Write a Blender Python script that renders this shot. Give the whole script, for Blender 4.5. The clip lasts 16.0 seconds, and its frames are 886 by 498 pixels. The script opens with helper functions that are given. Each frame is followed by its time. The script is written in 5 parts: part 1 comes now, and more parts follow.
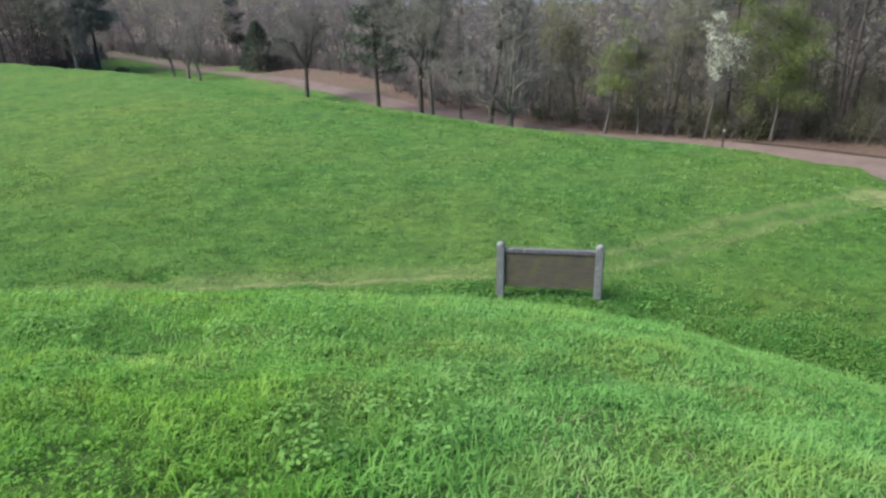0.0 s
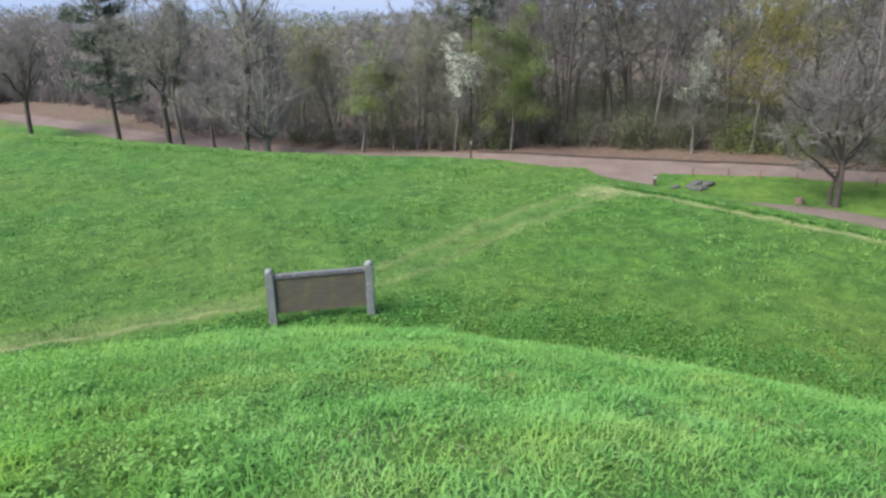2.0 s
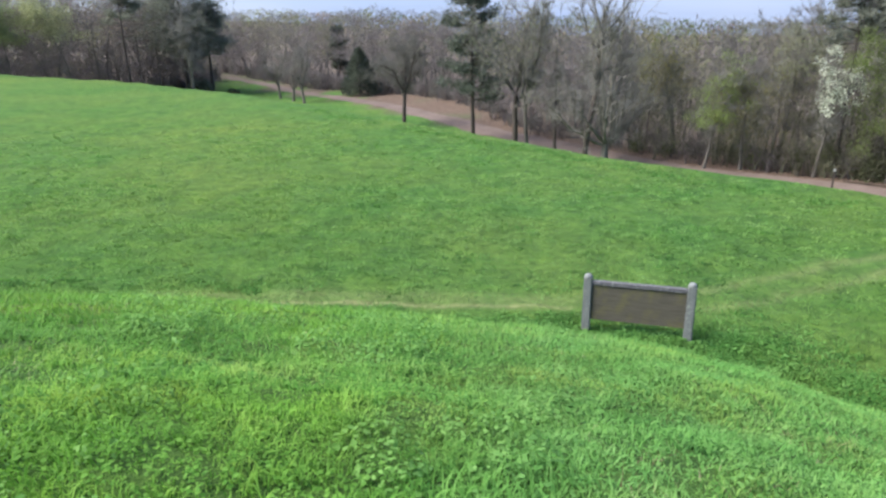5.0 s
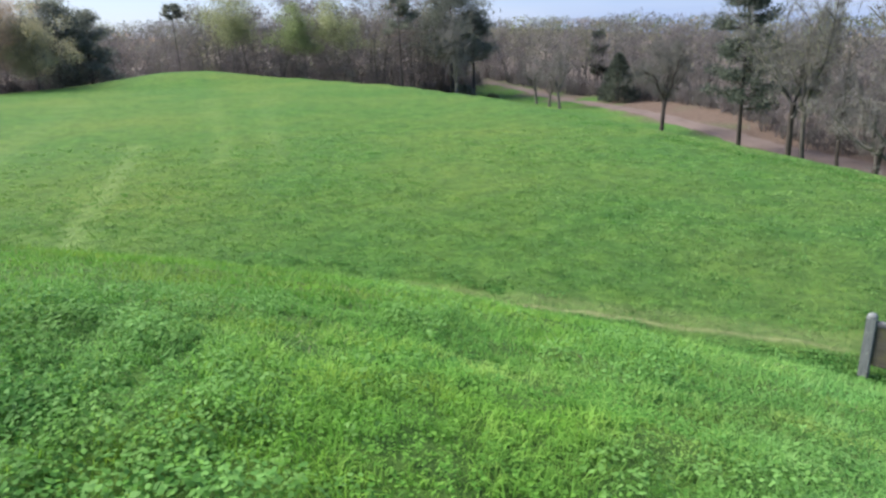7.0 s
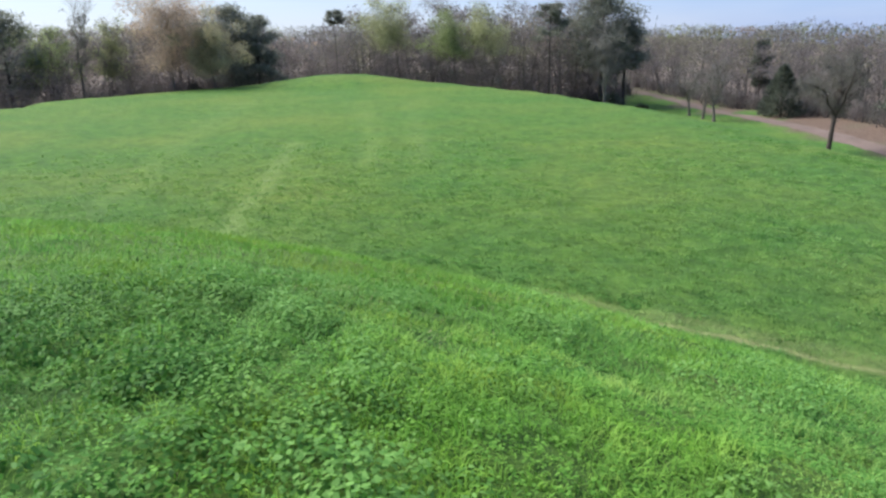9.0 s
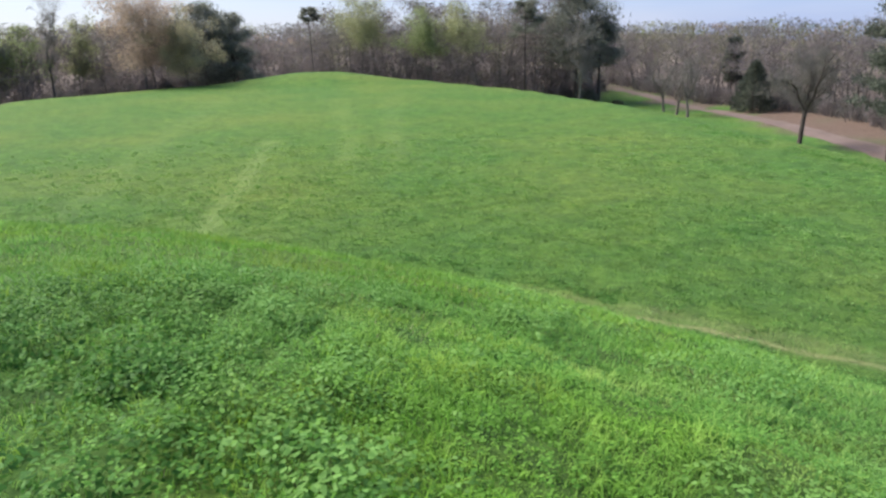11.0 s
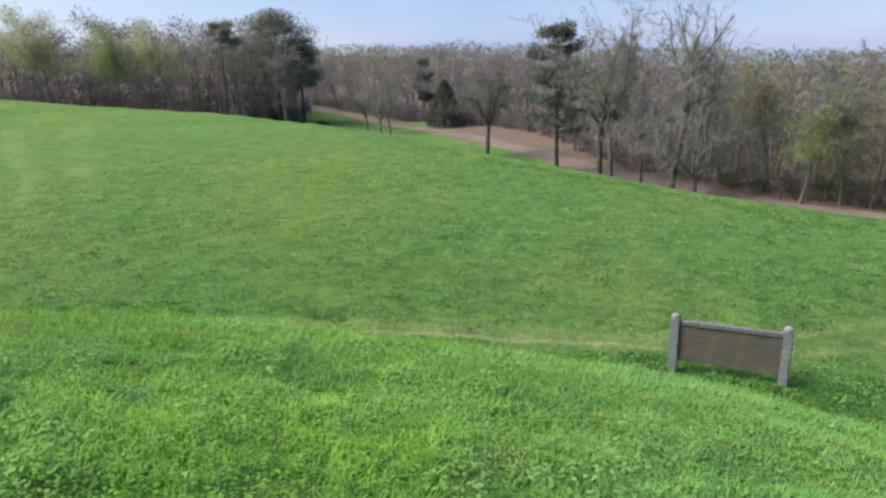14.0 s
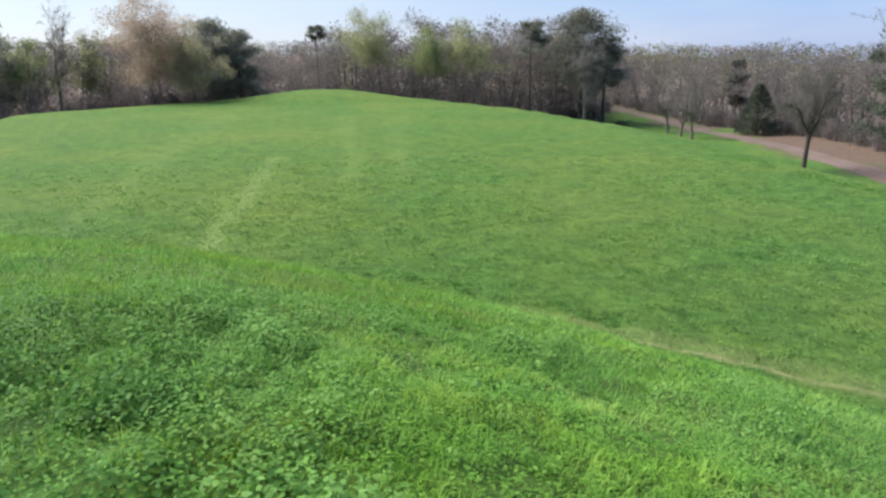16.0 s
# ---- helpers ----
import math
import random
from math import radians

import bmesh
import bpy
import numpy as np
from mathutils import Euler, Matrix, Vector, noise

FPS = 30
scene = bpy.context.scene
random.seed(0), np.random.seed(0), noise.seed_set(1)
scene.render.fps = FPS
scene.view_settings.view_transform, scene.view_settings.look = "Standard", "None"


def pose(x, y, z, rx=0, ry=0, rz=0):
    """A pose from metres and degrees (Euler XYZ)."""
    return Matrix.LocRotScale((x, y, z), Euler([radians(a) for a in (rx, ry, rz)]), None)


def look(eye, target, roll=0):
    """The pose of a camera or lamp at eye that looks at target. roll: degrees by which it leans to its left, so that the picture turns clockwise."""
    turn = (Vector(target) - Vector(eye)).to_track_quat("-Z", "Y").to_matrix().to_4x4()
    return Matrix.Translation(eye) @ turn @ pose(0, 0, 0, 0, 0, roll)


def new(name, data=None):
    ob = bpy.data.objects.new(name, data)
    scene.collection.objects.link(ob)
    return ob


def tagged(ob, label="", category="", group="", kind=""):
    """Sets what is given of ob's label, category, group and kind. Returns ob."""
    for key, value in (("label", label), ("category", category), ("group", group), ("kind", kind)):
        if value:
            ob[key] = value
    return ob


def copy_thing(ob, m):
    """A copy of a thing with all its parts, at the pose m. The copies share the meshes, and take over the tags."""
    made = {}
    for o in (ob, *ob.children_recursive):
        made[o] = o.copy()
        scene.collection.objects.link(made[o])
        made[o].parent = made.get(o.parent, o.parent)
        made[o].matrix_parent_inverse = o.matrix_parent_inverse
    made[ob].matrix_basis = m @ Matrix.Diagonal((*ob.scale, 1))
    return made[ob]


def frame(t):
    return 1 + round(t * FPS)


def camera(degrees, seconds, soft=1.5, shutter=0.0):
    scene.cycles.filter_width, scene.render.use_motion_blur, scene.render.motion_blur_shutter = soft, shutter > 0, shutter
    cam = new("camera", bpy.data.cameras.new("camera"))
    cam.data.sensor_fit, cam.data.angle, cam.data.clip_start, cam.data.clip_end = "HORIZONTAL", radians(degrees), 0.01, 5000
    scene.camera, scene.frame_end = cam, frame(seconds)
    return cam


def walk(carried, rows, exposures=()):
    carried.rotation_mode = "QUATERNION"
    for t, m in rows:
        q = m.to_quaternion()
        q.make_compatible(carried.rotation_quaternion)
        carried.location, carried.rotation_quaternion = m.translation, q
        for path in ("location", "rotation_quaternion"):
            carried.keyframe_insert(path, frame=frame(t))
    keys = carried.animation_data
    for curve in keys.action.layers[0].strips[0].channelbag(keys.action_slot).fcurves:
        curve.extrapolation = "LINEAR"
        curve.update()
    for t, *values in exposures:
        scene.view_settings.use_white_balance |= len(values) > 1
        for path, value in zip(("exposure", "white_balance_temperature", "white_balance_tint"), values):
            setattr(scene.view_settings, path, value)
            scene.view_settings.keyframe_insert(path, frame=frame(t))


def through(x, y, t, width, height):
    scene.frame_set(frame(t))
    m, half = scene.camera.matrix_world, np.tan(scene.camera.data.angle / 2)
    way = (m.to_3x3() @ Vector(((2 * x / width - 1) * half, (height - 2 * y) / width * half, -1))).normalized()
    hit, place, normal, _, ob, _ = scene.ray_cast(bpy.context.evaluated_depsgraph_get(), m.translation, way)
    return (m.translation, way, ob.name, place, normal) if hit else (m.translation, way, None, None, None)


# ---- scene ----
cam = camera(65.0, 16.0, soft=2.6)
PATH = [
    (0, (0.000, 0.009, 6.399), (0.0077, 1.8780, 5.6865), -1.27),
    (0.5, (0.022, -0.002, 6.399), (0.2148, 1.8547, 5.6815), -1.30),
    (1, (0.026, -0.037, 6.413), (0.3526, 1.8161, 5.7344), -1.08),
    (1.5, (0.060, -0.045, 6.394), (0.5542, 1.7734, 5.7235), -0.18),
    (2, (0.089, -0.025, 6.384), (0.7346, 1.7470, 5.7166), -1.09),
    (2.5, (0.092, -0.014, 6.367), (0.8449, 1.7162, 5.7025), -1.82),
    (3, (0.107, -0.028, 6.372), (0.8959, 1.6878, 5.7126), -0.74),
    (3.5, (0.093, -0.004, 6.380), (0.6872, 1.7889, 5.7229), -0.73),
    (4, (0.049, -0.021, 6.406), (0.3879, 1.8381, 5.7524), -0.49),
    (4.5, (0.027, -0.037, 6.421), (0.0513, 1.8600, 5.7869), -0.16),
    (5, (0.010, -0.031, 6.408), (-0.2316, 1.8494, 5.7710), -0.65),
    (5.2, (0.005, -0.038, 6.397), (-0.3330, 1.8271, 5.7608), -0.90),
    (7.3, (-0.138, 0.003, 6.442), (-1.0866, 1.6548, 5.8328), -1.42),
    (7.5, (-0.138, 0.002, 6.443), (-1.1200, 1.6342, 5.8339), -1.09),
    (8, (-0.120, -0.023, 6.443), (-1.1804, 1.5667, 5.8535), -1.13),
    (8.5, (-0.102, -0.047, 6.446), (-1.2542, 1.4786, 5.8567), -0.61),
    (9, (-0.083, -0.081, 6.448), (-1.3015, 1.3949, 5.8661), -1.18),
    (9.2, (-0.084, -0.082, 6.448), (-1.3107, 1.3879, 5.8681), -1.03),
    (11.3, (-0.054, -0.143, 6.462), (-1.1875, 1.3932, 5.8664), -1.52),
    (11.5, (-0.053, -0.145, 6.462), (-1.1279, 1.4333, 5.8675), -1.00),
    (12, (-0.052, -0.148, 6.472), (-0.9434, 1.5413, 5.8775), -2.10),
    (12.5, (-0.058, -0.131, 6.485), (-0.6735, 1.6824, 5.9090), -0.53),
    (13, (-0.057, -0.105, 6.502), (-0.5140, 1.7587, 5.9389), 0.63),
    (13.5, (-0.057, -0.101, 6.498), (-0.4934, 1.7703, 5.9433), -0.69),
    (14, (-0.053, -0.088, 6.507), (-0.5231, 1.7756, 5.9555), -1.25),
    (14.5, (-0.051, -0.071, 6.501), (-0.6557, 1.7519, 5.9450), -0.80),
    (15, (-0.072, -0.037, 6.483), (-0.8069, 1.7381, 5.9265), -0.72),
    (15.5, (-0.107, -0.013, 6.485), (-1.0420, 1.6672, 5.9335), -0.96),
    (16, (-0.118, -0.007, 6.482), (-1.3010, 1.5124, 5.9405), -0.57),
]
walk(cam, [(t, look(eye, target, roll)) for t, eye, target, roll in PATH], [
    (0.0, 1.18, 6200, 10), (0.5, 1.24, 6200, 10), (1.0, 1.31, 6150, 10), (2.0, 1.35, 6150, 10), (3.5, 1.37, 6150, 10), (4.0, 1.37, 6150, 10), (5.0, 1.4, 6200, 10),
    (7.5, 1.3, 6250, 10), (9.0, 1.24, 6250, 10), (11.5, 1.25, 6550, 14), (12.5, 1.25, 6600, 14), (14.0, 1.23, 6500, 11), (16.0, 1.25, 6550, 11)])

# ---- sky and sun: a bright, thinly clouded day ----
world = bpy.data.worlds.new("world")
scene.world = world
world.use_nodes = True
wn = world.node_tree.nodes
sky = wn.new("ShaderNodeTexSky")
sky.sky_type = "NISHITA"
sky.sun_disc = False
sky.sun_elevation, sky.sun_rotation = radians(48), radians(-105)
sky.air_density, sky.dust_density, sky.ozone_density = 1.0, 0.4, 2.2
veil = wn.new("ShaderNodeMix")
veil.data_type = "RGBA"
veil.inputs[0].default_value = 0.86
drift, stretch, cloud = wn.new("ShaderNodeTexCoord"), wn.new("ShaderNodeMapping"), wn.new("ShaderNodeTexNoise")
stretch.inputs["Scale"].default_value, stretch.inputs["Rotation"].default_value = (1.0, 1.6, 7.0), (0.0, 0.12, 0.6)
cloud.inputs["Scale"].default_value, cloud.inputs["Detail"].default_value, cloud.inputs["Roughness"].default_value = 1.6, 5, 0.55
thin = wn.new("ShaderNodeValToRGB")
thin.color_ramp.elements[0].position, thin.color_ramp.elements[0].color = 0.36, (0.55, 0.99, 2.1, 1)
thin.color_ramp.elements[1].position, thin.color_ramp.elements[1].color = 0.66, (1.02, 1.34, 2.2, 1)
world.node_tree.links.new(drift.outputs["Generated"], stretch.inputs["Vector"])
world.node_tree.links.new(stretch.outputs[0], cloud.inputs["Vector"])
world.node_tree.links.new(cloud.outputs["Fac"], thin.inputs["Fac"])
# the haze is whiter on the sun's side
side = wn.new("ShaderNodeVectorMath")
side.operation = "DOT_PRODUCT"
side.inputs[1].default_value = (-0.97, -0.2, 0.15)
glow = wn.new("ShaderNodeMapRange")
glow.inputs["From Min"].default_value, glow.inputs["From Max"].default_value = 0.0, 0.9
haze = wn.new("ShaderNodeMix")
haze.data_type = "RGBA"
haze.inputs[7].default_value = (1.72, 1.96, 2.4, 1)
world.node_tree.links.new(drift.outputs["Generated"], side.inputs[0])
world.node_tree.links.new(side.outputs["Value"], glow.inputs["Value"])
world.node_tree.links.new(glow.outputs[0], haze.inputs[0])
world.node_tree.links.new(thin.outputs["Color"], haze.inputs[6])
world.node_tree.links.new(haze.outputs[2], veil.inputs[7])
world.node_tree.links.new(sky.outputs[0], veil.inputs[6])
world.node_tree.links.new(veil.outputs[2], wn["Background"].inputs[0])
wn["Background"].inputs[1].default_value = 0.15
sun = new("sun", bpy.data.lights.new("sun", "SUN"))
sun.data.energy, sun.data.angle, sun.data.color = 4.0, radians(42), (1.0, 0.95, 0.86)
sun_az, sun_el = radians(105), radians(48)
sun_dir = Vector((-math.sin(sun_az) * math.cos(sun_el), math.cos(sun_az) * math.cos(sun_el), math.sin(sun_el)))
sun.matrix_world = look(sun_dir * 60, (0, 0, 0))


# ---- materials ----
def material(name, rough=0.85):
    m = bpy.data.materials.new(name)
    m.use_nodes = True
    b = m.node_tree.nodes["Principled BSDF"]
    b.inputs["Roughness"].default_value = rough
    b.inputs["Specular IOR Level"].default_value = 0.25
    return m, m.node_tree.nodes, m.node_tree.links, b


def coords(nodes, links, scale=(1, 1, 1)):
    tc, mp = nodes.new("ShaderNodeTexCoord"), nodes.new("ShaderNodeMapping")
    mp.inputs["Scale"].default_value = scale
    links.new(tc.outputs["Object"], mp.inputs["Vector"])
    return mp.outputs["Vector"]


def noise_node(nodes, links, vec, scale, detail=4.0, rough=0.6):
    n = nodes.new("ShaderNodeTexNoise")
    n.inputs["Scale"].default_value, n.inputs["Detail"].default_value, n.inputs["Roughness"].default_value = scale, detail, rough
    links.new(vec, n.inputs["Vector"])
    return n.outputs["Fac"]


def ramp(nodes, links, fac, stops):
    r = nodes.new("ShaderNodeValToRGB")
    e = r.color_ramp.elements
    while len(e) < len(stops):
        e.new(0.5)
    for k, (p, c) in enumerate(stops):
        e[k].position, e[k].color = p, (*c, 1) if len(c) == 3 else c
    links.new(fac, r.inputs["Fac"])
    return r.outputs["Color"]


def mix(nodes, links, fac, a, b, kind="MIX"):
    m = nodes.new("ShaderNodeMix")
    m.data_type, m.blend_type = "RGBA", kind
    for value, socket in ((fac, m.inputs[0]), (a, m.inputs[6]), (b, m.inputs[7])):
        if isinstance(value, bpy.types.NodeSocket):
            links.new(value, socket)
        else:
            socket.default_value = value if isinstance(value, (int, float)) else (*value, 1)
    return m.outputs[2]


def attribute(nodes, name):
    a = nodes.new("ShaderNodeAttribute")
    a.attribute_name = name
    return a.outputs["Fac"]


def maths(nodes, links, op, a, b):
    m = nodes.new("ShaderNodeMath")
    m.operation = op
    for value, socket in ((a, m.inputs[0]), (b, m.inputs[1])):
        if isinstance(value, bpy.types.NodeSocket):
            links.new(value, socket)
        else:
            socket.default_value = value
    return m.outputs[0]


def bump(nodes, links, b, height, strength, distance):
    n = nodes.new("ShaderNodeBump")
    n.inputs["Strength"].default_value, n.inputs["Distance"].default_value = strength, distance
    links.new(height, n.inputs["Height"])
    links.new(n.outputs["Normal"], b.inputs["Normal"])


def ground_material():
    m, n, l, b = material("grassy_ground", 0.95)
    v = coords(n, l)
    wide = noise_node(n, l, v, 0.09, 4)
    patch = noise_node(n, l, v, 0.7, 5, 0.65)
    fine = noise_node(n, l, v, 5.5, 6, 0.7)
    grain = noise_node(n, l, v, 34.0, 4, 0.7)
    turf = ramp(n, l, fine, [(0.28, (0.031, 0.09, 0.017)), (0.5, (0.064, 0.16, 0.031)), (0.72, (0.11, 0.222, 0.052))])
    turf = mix(n, l, ramp(n, l, patch, [(0.35, (0, 0, 0)), (0.7, (1, 1, 1))]), turf, (0.095, 0.2, 0.033))
    clump = noise_node(n, l, v, 1.9, 5, 0.7)
    turf = mix(n, l, ramp(n, l, clump, [(0.42, (0, 0, 0)), (0.6, (0.75, 0.75, 0.75))]), turf, (0.044, 0.125, 0.018))
    turf = mix(n, l, ramp(n, l, wide, [(0.4, (0, 0, 0)), (0.68, (0.6, 0.6, 0.6))]), turf, (0.145, 0.2, 0.04))
    turf = mix(n, l, 0.6, turf, ramp(n, l, grain, [(0.25, (0.35, 0.4, 0.3)), (0.75, (1.0, 1.0, 1.0))]), "MULTIPLY")
    lumps = noise_node(n, l, v, 3.2, 3, 0.55)
    # relief shading painted into the turf: hollows darker, lump tops lighter
    turf = mix(n, l, 0.6, turf, ramp(n, l, lumps, [(0.36, (0.55, 0.6, 0.55)), (0.5, (0.95, 0.95, 0.95)), (0.66, (1.2, 1.16, 1.12))]), "MULTIPLY")
    broad = noise_node(n, l, v, 0.85, 3, 0.6)
    turf = mix(n, l, 1.0, turf, ramp(n, l, broad, [(0.36, (0.78, 0.82, 0.78)), (0.5, (1.0, 1.0, 1.0)), (0.66, (1.16, 1.12, 1.08))]), "MULTIPLY")
    turf = mix(n, l, attribute(n, "lime"), turf, mix(n, l, 1.0, turf, (1.06, 1.0, 0.7), "MULTIPLY"))
    turf = mix(n, l, attribute(n, "mown"), turf, mix(n, l, 0.6, turf, (0.2, 0.27, 0.085)))
    soil = ramp(n, l, fine, [(0.3, (0.14, 0.15, 0.06)), (0.55, (0.235, 0.242, 0.105)), (0.75, (0.35, 0.35, 0.18))])
    worn = maths(n, l, "MULTIPLY", attribute(n, "worn"), ramp(n, l, patch, [(0.25, (0.45, 0.45, 0.45)), (0.6, (1, 1, 1))]))
    col = mix(n, l, worn, turf, soil)
    leaf = ramp(n, l, noise_node(n, l, v, 3.0, 6, 0.75), [(0.25, (0.05, 0.038, 0.03)), (0.5, (0.11, 0.085, 0.068)), (0.75, (0.17, 0.135, 0.11))])
    col = mix(n, l, attribute(n, "litter"), col, leaf)
    verge = ramp(n, l, noise_node(n, l, v, 2.2, 6, 0.75), [(0.28, (0.062, 0.041, 0.03)), (0.5, (0.118, 0.079, 0.058)), (0.75, (0.175, 0.124, 0.096))])
    col = mix(n, l, attribute(n, "verge"), col, verge)
    l.new(col, b.inputs["Base Color"])
    bump(n, l, b, maths(n, l, "ADD", maths(n, l, "ADD", fine, lumps), maths(n, l, "MULTIPLY", grain, 0.35)), 1.0, 0.1)
    return m


def road_material(name, dark, light):
    m, n, l, b = material(name, 0.95)
    v = coords(n, l)
    a = noise_node(n, l, v, 0.5, 5, 0.65)
    g = noise_node(n, l, v, 22.0, 4, 0.7)
    col = ramp(n, l, a, [(0.3, dark), (0.7, light)])
    col = mix(n, l, 0.5, col, ramp(n, l, g, [(0.3, (0.6, 0.57, 0.54)), (0.7, (1.0, 1.0, 1.0))]), "MULTIPLY")
    l.new(col, b.inputs["Base Color"])
    bump(n, l, b, g, 0.6, 0.02)
    return m


def leafy_material(name, dark, mid, light, through=0.3, rough=0.55, patches=(), limy=None):
    """Leaves and blades: the tint attribute runs from dark to light, and some light goes through."""
    m, n, l, b = material(name, rough)
    b.inputs["Specular IOR Level"].default_value = 0.12
    col = ramp(n, l, attribute(n, "tint"), [(0.05, dark), (0.5, mid), (0.95, light)])
    for k, (other, scale, most) in enumerate(patches):
        v = n.new("ShaderNodeVectorMath")
        v.inputs[1].default_value = (37.0 * k, 11.0 * k, 0)
        l.new(coords(n, l), v.inputs[0])
        fac = ramp(n, l, noise_node(n, l, v.outputs[0], scale, 4, 0.6), [(0.46, (0, 0, 0)), (0.66, (most, most, most))])
        col = mix(n, l, fac, col, mix(n, l, 0.5, col, other))
    if limy:
        col = mix(n, l, attribute(n, "lime"), col, mix(n, l, 1.0, col, limy, "MULTIPLY"))
    l.new(col, b.inputs["Base Color"])
    t, s = n.new("ShaderNodeBsdfTranslucent"), n.new("ShaderNodeMixShader")
    l.new(col, t.inputs["Color"])
    s.inputs[0].default_value = through
    l.new(b.outputs[0], s.inputs[1])
    l.new(t.outputs[0], s.inputs[2])
    l.new(s.outputs[0], n["Material Output"].inputs["Surface"])
    return m


def bark_material(name, dark, light, scale=4.0):
    m, n, l, b = material(name, 0.95)
    v = coords(n, l, (1, 1, 0.25))
    f = noise_node(n, l, v, scale, 6, 0.7)
    g = noise_node(n, l, coords(n, l), 0.9, 4, 0.6)
    col = ramp(n, l, f, [(0.3, dark), (0.7, light)])
    col = mix(n, l, ramp(n, l, g, [(0.45, (0, 0, 0)), (0.75, (0.5, 0.5, 0.5))]), col, [c * 1.35 for c in light])
    l.new(col, b.inputs["Base Color"])
    bump(n, l, b, f, 0.8, 0.04)
    return m


def wood_material(name, dark, light, stain=None):
    m, n, l, b = material(name, 0.85)
    v = coords(n, l)
    g = noise_node(n, l, coords(n, l, (1, 12, 12) if stain else (14, 14, 1)), 3.0, 6, 0.7)
    col = ramp(n, l, g, [(0.3, dark), (0.7, light)])
    spots = noise_node(n, l, v, 2.6, 4, 0.6)
    if stain:
        col = mix(n, l, ramp(n, l, spots, [(0.5, (0, 0, 0)), (0.68, (0.75, 0.75, 0.75))]), col, stain)
    else:
        col = mix(n, l, ramp(n, l, noise_node(n, l, v, 16, 4, 0.6), [(0.55, (0, 0, 0)), (0.7, (0.6, 0.6, 0.6))]), col, (0.36, 0.38, 0.33))
    l.new(col, b.inputs["Base Color"])
    bump(n, l, b, g, 0.5, 0.006)
    return m


def plain_material(name, colour, rough=0.8, spread=0.25):
    m, n, l, b = material(name, rough)
    f = noise_node(n, l, coords(n, l), 9.0, 5, 0.65)
    l.new(ramp(n, l, f, [(0.3, [c * (1 - spread) for c in colour]), (0.7, [c * (1 + spread) for c in colour])]), b.inputs["Base Color"])
    bump(n, l, b, f, 0.4, 0.02)
    return m


GROUND = ground_material()
ROAD = road_material("dirt_road", (0.118, 0.086, 0.073), (0.185, 0.139, 0.121))
TRACK = road_material("grey_dirt_track", (0.095, 0.075, 0.062), (0.155, 0.125, 0.103))
DARK_STRIP = road_material("dark_road_edge", (0.03, 0.023, 0.019), (0.06, 0.046, 0.038))
BLADE = leafy_material("grass_blades", (0.064, 0.172, 0.036), (0.156, 0.352, 0.081), (0.29, 0.485, 0.172), 0.42, 0.6, (((0.3, 0.36, 0.06), 0.8, 0.7), ((0.12, 0.33, 0.14), 0.9, 0.35), ((0.24, 0.2, 0.1), 1.1, 0.3)), (0.98, 1.0, 0.45))
TURF = leafy_material("short_turf", (0.02, 0.075, 0.015), (0.088, 0.225, 0.045), (0.215, 0.37, 0.115), 0.4, 0.7, (((0.2, 0.22, 0.06), 0.14, 0.45), ((0.17, 0.155, 0.06), 0.4, 0.45)), (1.04, 1.0, 0.78))
WEED = leafy_material("weed_leaves", (0.022, 0.082, 0.014), (0.076, 0.2, 0.04), (0.185, 0.36, 0.1), 0.4, 0.55, (((0.09, 0.25, 0.1), 1.0, 0.12), ((0.2, 0.26, 0.05), 0.8, 0.35)), (0.95, 1.02, 0.6))
STRAW = leafy_material("dry_straw", (0.14, 0.11, 0.06), (0.26, 0.22, 0.12), (0.42, 0.38, 0.24), 0.3, 0.7)
BARK = bark_material("grey_bark", (0.06, 0.053, 0.046), (0.145, 0.13, 0.115))
DARK_BARK = bark_material("dark_bark", (0.034, 0.027, 0.024), (0.085, 0.069, 0.061))
PALE_BARK = bark_material("pale_bark", (0.1, 0.09, 0.076), (0.225, 0.206, 0.178))
TWIG = leafy_material("bare_twigs", (0.135, 0.128, 0.113), (0.19, 0.182, 0.163), (0.255, 0.247, 0.226), 0.4, 0.95)
TWIG_MAUVE = leafy_material("mauve_twigs", (0.125, 0.108, 0.105), (0.185, 0.163, 0.16), (0.255, 0.23, 0.226), 0.45, 0.95)
TWIG_OLIVE = leafy_material("olive_twigs", (0.13, 0.128, 0.085), (0.19, 0.188, 0.126), (0.262, 0.26, 0.178), 0.4, 0.95)
NEEDLE = leafy_material("evergreen_needles", (0.045, 0.056, 0.044), (0.098, 0.114, 0.088), (0.165, 0.185, 0.138), 0.45)
# NEEDLE lightened: light missing inside the pines' shaded crowns, put into the colour
LIT_NEEDLE = leafy_material("lit_needles", (0.1, 0.11, 0.085), (0.178, 0.188, 0.15), (0.265, 0.278, 0.225), 0.5)
BUD_GREEN = leafy_material("green_buds", (0.088, 0.12, 0.032), (0.16, 0.205, 0.062), (0.25, 0.31, 0.11), 0.5)
BUD_DULL = leafy_material("dull_green_buds", (0.13, 0.169, 0.0715), (0.227, 0.273, 0.124), (0.338, 0.39, 0.195), 0.55)
BUD_LEAF = leafy_material("new_green_leaves", (0.09, 0.118, 0.036), (0.155, 0.195, 0.066), (0.24, 0.288, 0.115), 0.5)
BUD_LIME = leafy_material("lime_buds", (0.13, 0.17, 0.05), (0.22, 0.285, 0.085), (0.33, 0.41, 0.15), 0.5)
BUD_PALE = leafy_material("pale_buds", (0.163, 0.175, 0.0875), (0.294, 0.312, 0.163), (0.463, 0.481, 0.275), 0.6)
